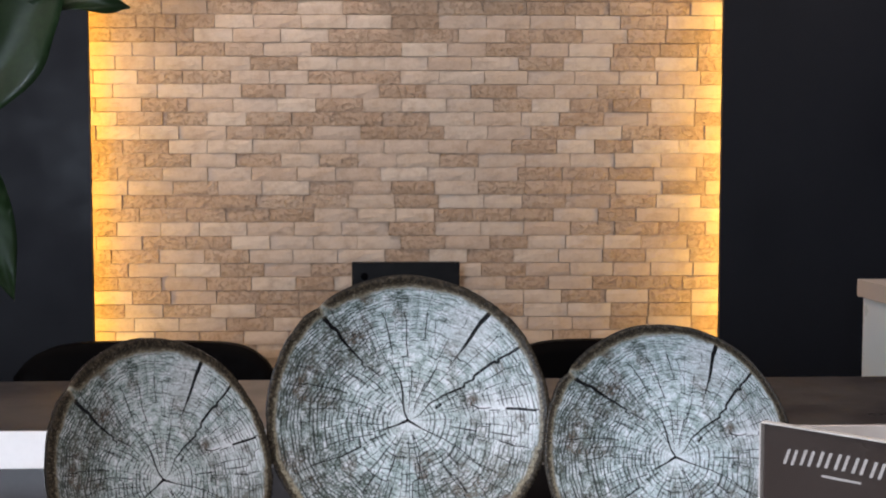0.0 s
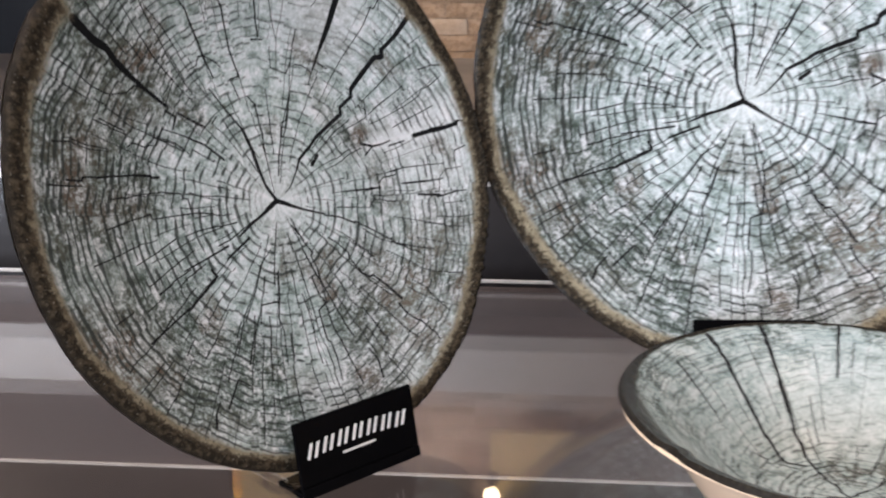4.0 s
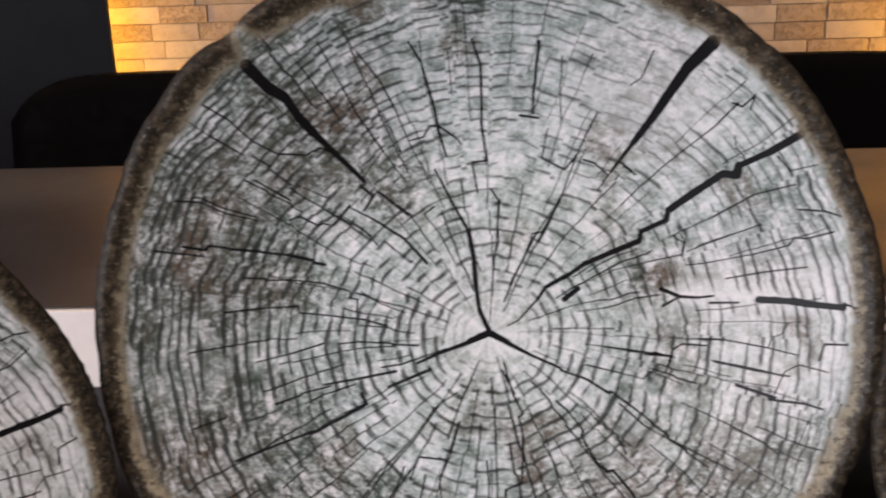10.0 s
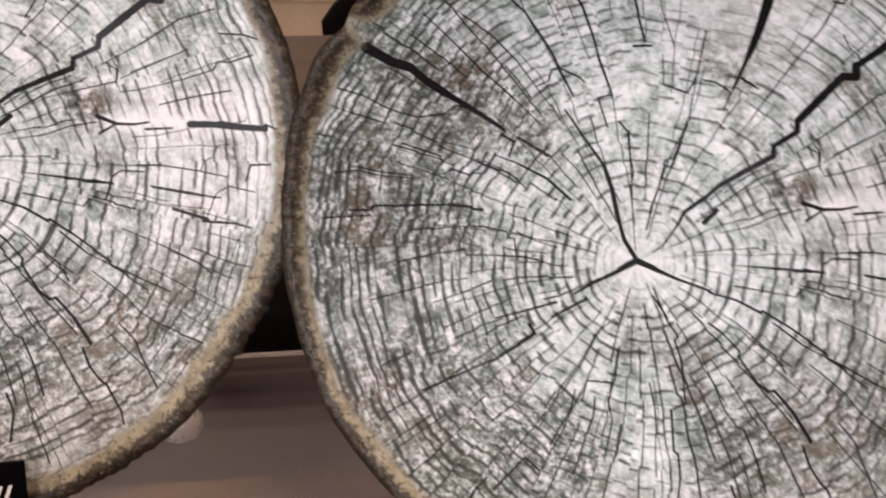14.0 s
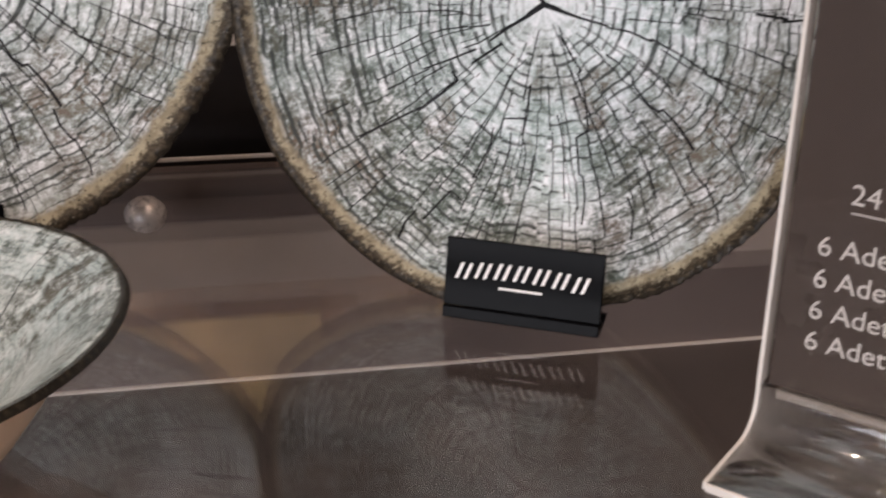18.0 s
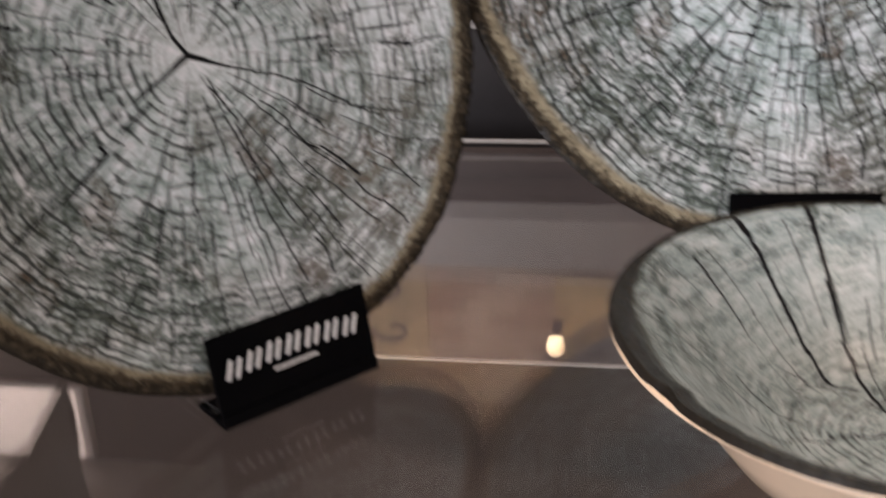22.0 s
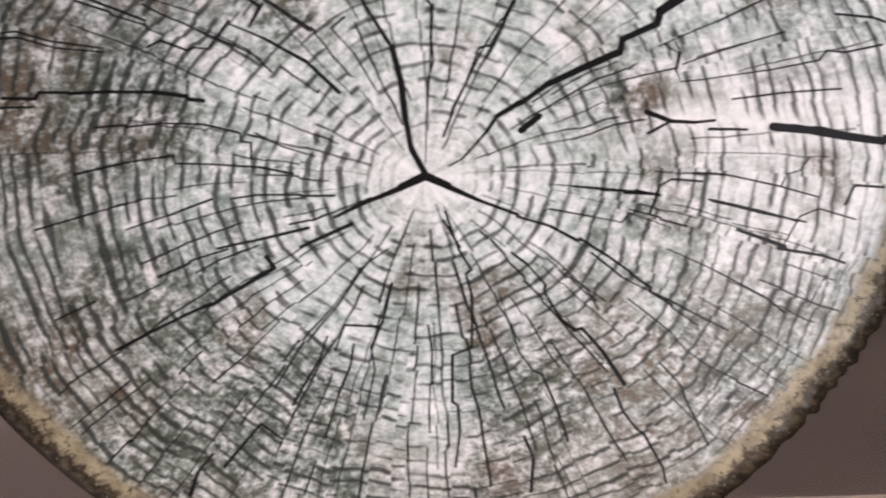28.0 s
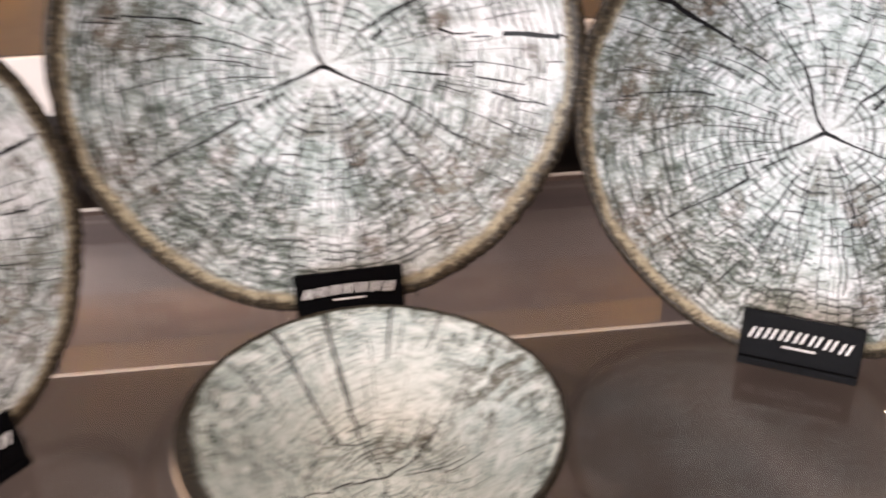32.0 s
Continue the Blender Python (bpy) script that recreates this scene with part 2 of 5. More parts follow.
BLACK_TOP = worn("dark_satin_top", (0.026, 0.020, 0.020), 0.36, 8, 0.06, specular_ior_level=0.7)
WHITE_EDGE = worn("white_lacquer", (0.80, 0.77, 0.75), 0.18, 5, 0.04)
LEATHER = worn("black_leather", (0.0025, 0.0022, 0.0024), 0.6, 60, 0.12, 400, 0.0001, specular_ior_level=0.03)
ACRYLIC_BLACK = worn("black_acrylic", (0.003, 0.003, 0.0035), 0.10, 20, 0.2, specular_ior_level=0.03)
INK_WHITE = worn("white_ink", (0.80, 0.78, 0.77), 0.45, 40, 0.06)
BOARD = worn("taupe_print", (0.082, 0.064, 0.058), 0.30, 9, 0.12)
CHROME = worn("chrome", (0.78, 0.77, 0.75), 0.09, 40, 0.05, metal=1.0)
STEEL_EDGE = worn("polished_glass_edge", (0.74, 0.70, 0.66), 0.15, 40, 0.1)
LEAF = worn("dark_leaf", (0.016, 0.040, 0.012), 0.38, 14, 0.45)
STEM = worn("leaf_stem", (0.05, 0.085, 0.02), 0.45, 30, 0.3)
POT = worn("brown_pot", (0.06, 0.035, 0.025), 0.5, 20, 0.3)
FLOOR_TILE = worn("floor_tile", (0.22, 0.20, 0.19), 0.25, 3, 0.15)
CEILING_PAINT = worn("ceiling_paint", (0.84, 0.81, 0.78), 0.8, 2, 0.04)
WALL_DARK = worn("dark_wall_paint", (0.075, 0.075, 0.085), 0.6, 2, 0.1)
WALL_PAINT = worn("wall_paint", (0.42, 0.40, 0.39), 0.7, 2, 0.06)
CABINET_TOP = worn("beige_laminate", (0.48, 0.42, 0.38), 0.4, 8, 0.08)
CABINET_SIDE = worn("pale_blue_white_laminate", (0.62, 0.72, 0.78), 0.35, 8, 0.04)
MORTAR = worn("mortar", (0.56, 0.45, 0.35), 0.9, 8, 0.2)
PEARL = worn("polished_knob", (0.97, 0.95, 0.93), 0.30, 300, 0.03, 260, 0.0006, metal=0.5)
BLACK_BOX = worn("black_plastic", (0.005, 0.005, 0.006), 0.4, 30, 0.3, specular_ior_level=0.2)


def glass_sheet(name, tint, rough=0.0, least=0.045, steep=1.3):
    m = bpy.data.materials.new(name)
    m.use_nodes = True
    n = Net(m)
    n.t.nodes.remove(n.b)
    clear = n.node("ShaderNodeBsdfTransparent", {0: (*tint, 1)}).outputs[0]
    gloss = n.node("ShaderNodeBsdfGlossy", {0: (1, 1, 1, 1), 1: rough}).outputs[0]
    grazing = n.node("ShaderNodeLayerWeight", {0: 0.5}).outputs["Facing"]
    fac = n.math("MINIMUM", n.math("MULTIPLY_ADD", n.math("POWER", grazing, 5.0), steep, least), 1.0)
    n.put(n.t.nodes["Material Output"].inputs[0], n.node("ShaderNodeMixShader", {0: fac, 1: clear, 2: gloss}).outputs[0])
    return m


def clear_tint(name, tint):
    m = bpy.data.materials.new(name)
    m.use_nodes = True
    n = Net(m)
    n.t.nodes.remove(n.b)
    n.put(n.t.nodes["Material Output"].inputs[0], n.node("ShaderNodeBsdfTransparent", {0: (*tint, 1)}).outputs[0])
    return m


GLASS = glass_sheet("smoked_glass", (0.94, 0.925, 0.92), 0.0, 0.038, 1.05)
GLASS_BODY = clear_tint("smoked_glass_body", (0.94, 0.92, 0.91))
ACRYLIC = glass_sheet("clear_acrylic", (0.93, 0.92, 0.91), 0.0, 0.028)
ACRYLIC_THICK = glass_sheet("thick_clear_acrylic", (0.97, 0.96, 0.95), 0.10, 0.24)
FOLD = worn("frosted_acrylic", (0.34, 0.30, 0.27), 0.18, 40, 0.12)


def glow(name, colour, strength):
    m = mat(name, (0.8, 0.8, 0.8))
    b = m.node_tree.nodes["Principled BSDF"]
    b.inputs["Emission Color"].default_value, b.inputs["Emission Strength"].default_value = (*colour, 1), strength
    return m


PANEL_GLOW = glow("panel_glow", (1.0, 0.90, 0.86), 2.3)
LAMP_GLOW = glow("lamp_glow", (1.0, 0.95, 0.88), 22)


# ---- mesh helpers ----
def part(name, bm, material, parent=None, label="", smooth=False):
    me = bpy.data.meshes.new(name)
    bm.to_mesh(me)
    bm.free()
    me.materials.append(material)
    if smooth:
        me.polygons.foreach_set("use_smooth", [True] * len(me.polygons))
    ob = new(name, me)
    if parent is not None:
        ob.parent = parent
    return tagged(ob, label)


def box(lo, hi, bevel=0.0, bm=None, segments=2):
    bm = bm or bmesh.new()
    made = bmesh.ops.create_cube(bm, size=1.0)["verts"]
    for v in made:
        v.co = Vector([lo[i] + (v.co[i] + 0.5) * (hi[i] - lo[i]) for i in range(3)])
    if bevel:
        bmesh.ops.bevel(bm, geom=list({e for v in made for e in v.link_edges}), offset=bevel, segments=segments, affect="EDGES", profile=0.5)
    return bm


def lathe(profile, steps=64, bm=None):
    """A body of revolution about z from (r, z) pairs."""
    bm = bm or bmesh.new()
    rings = [[bm.verts.new((r * math.cos(2 * PI * k / steps), r * math.sin(2 * PI * k / steps), z)) for k in range(steps)] for r, z in profile]
    for a, b in zip(rings, rings[1:]):
        for k in range(steps):
            bm.faces.new((a[k], a[(k + 1) % steps], b[(k + 1) % steps], b[k]))
    return bm


def tube(points, radius, sides=8, bm=None):
    """A round bar along points; radius is a number or a function of 0..1."""
    bm = bm or bmesh.new()
    pts = [Vector(p) for p in points]
    rings = []
    for k, p in enumerate(pts):
        way = (pts[min(k + 1, len(pts) - 1)] - pts[max(k - 1, 0)]).normalized()
        side = way.orthogonal().normalized()
        up = way.cross(side)
        r = radius(k / (len(pts) - 1)) if callable(radius) else radius
        rings.append([bm.verts.new(p + r * (math.cos(2 * PI * s / sides) * side + math.sin(2 * PI * s / sides) * up)) for s in range(sides)])
    for a, b in zip(rings, rings[1:]):
        for s in range(sides):
            bm.faces.new((a[s], a[(s + 1) % sides], b[(s + 1) % sides], b[s]))
    bm.faces.new(rings[0][::-1]), bm.faces.new(rings[-1])
    return bm


def thing(name, m, label, category, group=""):
    ob = new(name)
    ob.empty_display_size = 0.02
    ob.matrix_world = m
    return tagged(ob, label, category, group)


def setting(name, bm, material, label, category):
    return tagged(part(name, bm, material), label, category, kind="structure")


# ---- the printed slice of wood ----


def lattice(seed, n=64):
    return np.random.RandomState(seed).rand(n, n)


def soft_noise(x, y, scale, seed):
    """Smooth value noise, 0..1, with three octaves."""
    out, total = 0.0, 0.0
    for o in range(3):
        table = lattice(seed + o)
        u, v = x * scale * 2**o + 17.3, y * scale * 2**o + 9.1
        i, j = np.floor(u).astype(int), np.floor(v).astype(int)
        a, b = u - i, v - j
        a, b = a * a * (3 - 2 * a), b * b * (3 - 2 * b)
        at = lambda p, q: table[p % 64, q % 64]
        s = (at(i, j) * (1 - a) + at(i + 1, j) * a) * (1 - b) + (at(i, j + 1) * (1 - a) + at(i + 1, j + 1) * a) * b
        out, total = out + s / 2**o, total + 1 / 2**o
    return out / total


def near_line(x, y, ax, ay, bx, by):
    """Distance to a straight piece, and how far along it, 0..1."""
    dx, dy = bx - ax, by - ay
    s = np.clip(((x - ax) * dx + (y - ay) * dy) / (dx * dx + dy * dy), 0, 1)
    return np.hypot(x - ax - s * dx, y - ay - s * dy), s


class Slice:
    """Fields of the print at points (x, y), in units of the plate's radius, the pith at 0, 0."""
    def __init__(self, x, y, cell):
        self.x, self.y, self.cell = x, y, cell
        wx = x + 0.035 * (soft_noise(x, y, 3.0, 11) - 0.5) + 0.012 * (soft_noise(x, y, 14.0, 15) - 0.5)
        wy = y + 0.035 * (soft_noise(x, y, 3.0, 21) - 0.5) + 0.012 * (soft_noise(x, y, 14.0, 25) - 0.5)
        self.wx, self.wy = wx, wy
        self.r, self.a = np.hypot(wx, wy), np.arctan2(wy, wx)
        self.crack, self.hair, self.ring, self.white = np.zeros_like(x), np.zeros_like(x), np.zeros_like(x), np.zeros_like(x)

    def soft(self, d, half):
        return np.clip(0.5 + (half - d) / (2.2 * self.cell), 0, 1)

    def line(self, points, w0, w1, seed=0, jag=0.020, step=0.06):
        """A crack along points, from half width w0 to w1, with small jogs."""
        pieces, pts = [], [np.array(p, float) for p in points]
        r = np.random.RandomState(seed)
        at = pts[0]
        for a, b in zip(pts, pts[1:]):
            length = np.hypot(*(b - a))
            count = max(1, int(length / step))
            side = np.array([-(b - a)[1], (b - a)[0]]) / max(length, 1e-6)
            for k in range(count):
                last = k + 1 == count
                run = a + (b - a) * (k + (1.0 if last else r.uniform(0.75, 1.15))) / count
                jump = 0.0 if last else r.uniform(-1, 1) * jag
                shift = 0.0 if last else r.uniform(-0.3, 0.3) * jag
                pieces.append((at, run + side * shift, r.uniform(0.8, 1.2)))
                at = run + side * (shift + jump)
                if not last:
                    pieces.append((run + side * shift, at, r.uniform(0.5, 0.9)))
        total, done = sum(np.hypot(*(q - p)) for p, q, w in pieces), 0.0
        ends = np.array([e for p, q, w in pieces for e in (p, q)])
        (lx, ly), (hx, hy) = ends.min(0) - 0.03, ends.max(0) + 0.03
        near = np.flatnonzero((self.x > lx) & (self.x < hx) & (self.y > ly) & (self.y < hy))
        x, y, out = self.x[near], self.y[near], np.zeros(len(near))
        for p, q, w in pieces:
            if np.hypot(*(q - p)) < 1e-6:
                continue
            d, s = near_line(x, y, *p, *q)
            along = (done + s * np.hypot(*(q - p))) / total
            out = np.maximum(out, self.soft(d, 0.82 * (w0 + (w1 - w0) * along) * w))
            done += np.hypot(*(q - p))
        self.crack[near] = np.maximum(self.crack[near], out)

    def checks(self, count, seed, gain=1.0):
        """Fine splits that run outwards from the pith, in broken lengths; they part the rings into sectors."""
        r = np.random.RandomState(seed)
        self.parts = []
        for k in range(count):
            a = 2 * PI * (k + r.uniform(-0.45, 0.45)) / count
            r0 = r.uniform(0.18, 0.75) if k % 4 else r.uniform(0.05, 0.2)
            r1 = min(1.0, r0 + r.uniform(0.10, 0.42))
            south = math.exp(-(abs(math.remainder(a + PI / 2, 2 * PI)) / 0.8) ** 2)
            bend, wide = r.uniform(-0.06, 0.06), gain * r.uniform(0.0010, 0.0026) * (1 + 0.4 * south)
            r1 = min(1.0, r1 + 0.2 * south)
            steps = np.cumsum(r.uniform(-1, 1, 15) * r.choice([0.004, 0.020], 15, p=[0.6, 0.4]))
            self.parts.append(a)
            off = np.angle(np.exp(1j * (self.a - a)))
            near = np.flatnonzero((np.abs(off) < 0.45) & (self.r > r0 - 0.02) & (self.r < r1 + 0.02))
            rad = self.r[near]
            jog = steps[(np.clip(rad, 0, 0.999) * 15).astype(int)]
            d = np.abs(off[near] - bend * rad - jog * 0.35 / np.clip(rad, 0.2, 1)) * rad
            keep = np.clip((rad - r0) / 0.015, 0, 1) * np.clip((r1 - rad) / 0.015, 0, 1)
            self.hair[near] = np.maximum(self.hair[near], self.soft(d, wide) * keep)
        self.parts = np.sort(self.parts)

    def toward(self, degrees, spread):
        """How much a point lies in that direction from the pith, 0..1."""
        return np.exp(-(np.angle(np.exp(1j * (self.a - radians(degrees)))) / spread) ** 2)

    def year_rings(self, seed):
        """Year rings, closer together towards the bark; each sector between two splits has its own small shift, so that they read as cells."""
        r = np.random.RandomState(seed)
        slot = (self.a / (2 * PI)) % 1.0

        def around(count, at):
            knots = r.rand(count)
            f = slot[at] * count
            i = np.clip(np.floor(f).astype(int), 0, count - 1)
            s = f - i
            s = s * s * (3 - 2 * s)
            return knots[i] * (1 - s) + knots[(i + 1) % count] * s

        every = slice(None)
        swell = np.clip(self.r / 0.5, 0.12, 1)
        stretch = self.r * (1 + 0.05 * np.cos(self.a - 2.2)) + swell * (0.024 * (around(17, every) - 0.5) + 0.012 * (around(41, every) - 0.5))
        sector = np.searchsorted(self.parts, self.a % (2 * PI))
        inner = np.searchsorted(self.parts[::3], self.a % (2 * PI))
        stretch = stretch + swell * np.where(self.r > 0.42, 0.013 * (r.rand(len(self.parts) + 1) - 0.5)[sector], 0) + swell * 0.014 * (r.rand(len(self.parts) + 1) - 0.5)[inner]
        stretch = stretch + 0.009 * (soft_noise(self.x, self.y, 16.0, 41) - 0.5)
        west, south, north, east = self.toward(178, 0.75), self.toward(-90, 0.75), self.toward(72, 0.75), self.toward(-8, 0.4)
        outer = np.clip((self.r - 0.45) / 0.25, 0, 1)
        inner_east = self.toward(-22, 0.6) * np.exp(-((self.r - 0.42) / 0.16) ** 2)
        broad = np.clip(1 + (0.2 + 0.5 * outer) * west - 0.16 * south - 0.12 * north + 0.2 * inner_east, 0.5, 2.0)
        strong = np.clip(1.0 + 0.2 * west + 0.1 * south - 0.14 * north - 0.08 * east, 0.3, 1) * np.clip((self.r - 0.02) / 0.14, 0.4, 1)
        rings, at = [], 0.075
        while at < 1.08:
            rings.append(at)
            near = np.flatnonzero(np.abs(stretch - at) < 0.022)
            deep = 0.35 * around(11, near) + 0.65 * around(70, near)
            wide = r.uniform(0.0030, 0.0056) * (0.6 + 0.8 * around(80, near)) * (1.05 - 0.4 * min(1, at)) * broad[near]
            d = np.abs(stretch[near] + 0.005 * (around(36, near) - 0.5) - at)
            band = np.clip(0.5 + (wide - d) / 0.0050, 0, 1) * np.clip((deep - 0.24) / 0.24, 0.15, 1) * strong[near]
            self.ring[near] = np.maximum(self.ring[near], band)
            at += r.uniform(0.80, 1.20) * np.interp(at, [0.07, 0.3, 0.6, 0.85, 1.0], [0.029, 0.037, 0.032, 0.024, 0.019])
        rings, at = np.array(rings), 0.28
        while at < 1.06:
            near = np.flatnonzero(np.abs(stretch - at) < 0.016)
            gate = 0.45 * around(13, near) + 0.55 * around(90, near)
            wide = r.uniform(0.0010, 0.0024) * (0.6 + 0.8 * around(40, near))
            d = np.abs(stretch[near] + 0.007 * (around(30, near) - 0.5) - at)
            self.ring[near] = np.maximum(self.ring[near], 0.85 * self.soft(d, wide) * np.clip((gate - 0.44) / 0.12, 0, 1) * min(1.0, 0.25 + at * 0.75) * strong[near])
            at += r.uniform(0.014, 0.028)
        shade = r.rand(len(rings) + 1, len(self.parts) + 1)
        self.cells = shade[np.searchsorted(rings, stretch), np.where(self.r > 0.42, sector, 3 * inner % (len(self.parts) + 1))]

    def bleach(self):
        """The worn white streak towards the knot and the clean wood round the pith lose their lines."""
        d, along = near_line(self.x, self.y, 0.50, 0.082, 0.73, 0.068)
        white = np.exp(-(d / 0.017) ** 2) * 0.6 * (0.5 + soft_noise(self.x, self.y, 18.0, 55))
        white = np.maximum(white, 0.3 * np.exp(-((np.hypot(self.x - 0.02, self.y) / 0.09) ** 2)))
        white = np.maximum(white, 0.5 * np.exp(-((self.x - 0.45) ** 2 + (self.y - 0.62) ** 2) / 0.03))
        self.hair, self.ring = self.hair * (1 - white), self.ring * (1 - white)
        glade = lambda cx, cy, a, b: np.exp(-((self.x - cx) / a) ** 2 - ((self.y - cy) / b) ** 2)
        self.white = np.clip(np.maximum(white, 0.6 * glade(0.72, 0.10, 0.24, 0.12) + 0.32 * glade(0.0, 0.02, 0.15, 0.15) + 0.45 * glade(0.12, -0.75, 0.3, 0.12) + 0.4 * glade(0.75, -0.15, 0.16, 0.14)), 0, 1)

    def stains(self, edge):
        """Green and brown weathering, and the bark from 0 at its inner line to 1 at the edge."""
        x, y = self.x, self.y
        spot = lambda cx, cy, s: np.exp(-((x - cx) ** 2 + (y - cy) ** 2) / (2 * s * s))
        cloud = soft_noise(x, y, 4.0, 81)
        outer = np.clip((self.r - 0.35) / 0.6, 0, 1)
        green = 1.15 * spot(-0.66, 0.25, 0.25) + 1.0 * spot(-0.62, -0.42, 0.27) + 1.3 * spot(0.42, 0.125, 0.055) + 0.55 * spot(0.30, -0.42, 0.16)
        green += 0.55 * spot(-0.35, -0.62, 0.2) + 0.5 * spot(-0.25, 0.1, 0.15) + 0.55 * spot(0.72, 0.24, 0.12) + 0.6 * spot(0.55, -0.55, 0.2) + 0.5 * spot(0.0, -0.72, 0.25) + 0.42 * outer + 1.3 * outer * np.clip(-x - 0.2, 0, 1) + 0.9 * np.clip((soft_noise(x, y, 7.0, 61) - 0.56) / 0.14, 0, 1) * np.clip(self.r / 0.4, 0.2, 1)
        green += 1.0 * spot(-0.92, -0.05, 0.17) + 0.7 * spot(-0.80, -0.55, 0.2) + 0.7 * spot(-0.85, 0.45, 0.15)
        green *= np.clip((cloud - 0.28) / 0.35, 0.1, 1.2)
        arc = self.toward(-25, 0.55) * np.clip((soft_noise(x, y, 9.0, 67) - 0.30) / 0.3, 0, 1)
        green += 0.45 * self.toward(168, 0.6) * np.exp(-((self.r - 0.72) / 0.2) ** 2)
        green += 0.75 * arc * np.exp(-((self.r - 0.47) / 0.085) ** 2)
        brown = 0.7 * spot(0.42, -0.5, 0.16) + 0.55 * spot(-0.5, 0.45, 0.16) + 0.4 * spot(0.72, -0.35, 0.14) + 1.3 * spot(0.47, 0.12, 0.035) + 0.7 * spot(-0.75, 0.25, 0.16) + 0.7 * np.clip((soft_noise(x, y, 8.0, 65) - 0.60) / 0.12, 0, 1)
        brown += 1.0 * spot(-0.93, -0.30, 0.16) + 0.7 * spot(-0.70, -0.68, 0.17) + 0.5 * spot(0.55, -0.75, 0.15)
        brown *= np.clip((soft_noise(x, y, 6.0, 91) - 0.3) / 0.3, 0, 1.2)
        brown += 0.6 * arc * np.exp(-((self.r - 0.56) / 0.07) ** 2)
        pale = spot(0.72, 0.070, 0.035) + spot(0.62, 0.078, 0.035) + 0.9 * spot(0.53, 0.085, 0.03) + 0.9 * spot(0.02, 0.0, 0.14)
        green, brown = green * (1 - np.clip(pale, 0, 0.9)), brown * (1 - np.clip(pale, 0, 0.9))
        return np.clip(green, 0, 1), np.clip(brown, 0, 1)


JAG = 0.005


def plate_cracks(s):
    """The print's own cracks, from the rim inwards and round the pith."""
    s.line([(-0.786, 0.277), (-0.734, 0.265), (-0.725, 0.276), (-0.527, 0.237), (-0.464, 0.219), (-0.462, 0.212), (-0.433, 0.206)], 0.0045, 0.005, 1, jag=JAG)
    s.line([(-0.645, 0.184), (-0.525, 0.170), (-0.444, 0.157), (-0.371, 0.131), (-0.372, 0.113), (-0.351, 0.108), (-0.356, 0.072)], 0.003, 0.003, 2, jag=JAG)
    s.line([(-0.340, 0.128), (-0.290, 0.094), (-0.223, 0.065)], 0.0025, 0.002, 3, jag=JAG)
    s.line([(-0.700, 0.096), (-0.538, 0.098), (-0.511, 0.098), (-0.510, 0.080), (-0.442, 0.070), (-0.343, 0.054), (-0.274, 0.032)], 0.003, 0.003, 4, jag=JAG)
    s.line([(-0.411, -0.010), (-0.351, -0.007), (-0.193, -0.025)], 0.003, 0.003, 5, jag=JAG)
    s.line([(-0.790, -0.001), (-0.678, 0.007), (-0.589, 0.013)], 0.0025, 0.0025, 6, jag=JAG)
    s.line([(-0.629, -0.044), (-0.536, -0.029), (-0.450, -0.007)], 0.003, 0.003, 7, jag=JAG)
    s.line([(-0.455, -0.119), (-0.365, -0.108), (-0.257, -0.092)], 0.003, 0.004, 8, jag=JAG)
    s.line([(-0.279, -0.134), (-0.164, -0.092)], 0.0055, 0.0065, 9, jag=JAG)
    s.line([(-0.359, 0.363), (-0.408, 0.311), (-0.433, 0.317), (-0.448, 0.313), (-0.494, 0.340), (-0.521, 0.330)], 0.003, 0.003, 10, jag=JAG)
    s.line([(-0.321, 0.347), (-0.288, 0.390)], 0.004, 0.003, 11, jag=JAG)
    s.line([(-0.280, 0.397), (-0.233, 0.358), (-0.192, 0.324)], 0.003, 0.003, 12, jag=JAG)
    s.line([(-0.133, 0.349), (-0.161, 0.329), (-0.122, 0.275), (-0.084, 0.193)], 0.003, 0.002, 13, jag=JAG)
    s.line([(0.044, 0.360), (0.035, 0.284), (0.037, 0.245), (0.020, 0.203), (0.003, 0.028)], 0.0025, 0.002, 14, jag=JAG)
    s.line([(-0.599, 0.440), (-0.514, 0.384), (-0.513, 0.368), (-0.488, 0.351)], 0.003, 0.003, 15, jag=JAG)
    s.line([(-0.758, 0.402), (-0.734, 0.401), (-0.683, 0.372), (-0.598, 0.342)], 0.003, 0.0025, 16, jag=JAG)
    s.line([(-0.492, 0.423), (-0.414, 0.383)], 0.0025, 0.0025, 17, jag=JAG)
    s.line([(-0.272, 0.262), (-0.203, 0.200), (-0.198, 0.207)], 0.0025, 0.0025, 18, jag=JAG)
    s.line([(-0.419, 0.358), (-0.331, 0.302), (-0.289, 0.251)], 0.0025, 0.0025, 19, jag=JAG)
    s.line([(0.044, 0.083), (0.098, 0.192), (0.130, 0.264), (0.153, 0.266), (0.208, 0.353)], 0.003, 0.003, 20, jag=JAG)
    s.line([(0.276, 0.127), (0.340, 0.154), (0.427, 0.171), (0.526, 0.189), (0.538, 0.160), (0.585, 0.164), (0.702, 0.185), (0.787, 0.207), (0.798, 0.227), (0.830, 0.224), (0.891, 0.240)], 0.0018, 0.003, 21, jag=JAG)
    s.line([(0.524, 0.246), (0.536, 0.222), (0.529, 0.189)], 0.0025, 0.0025, 22, jag=JAG)
    s.line([(0.540, 0.197), (0.631, 0.232), (0.723, 0.265)], 0.002, 0.002, 23, jag=JAG)
    s.line([(0.637, 0.121), (0.732, 0.138), (0.830, 0.149)], 0.0022, 0.0025, 24, jag=JAG)
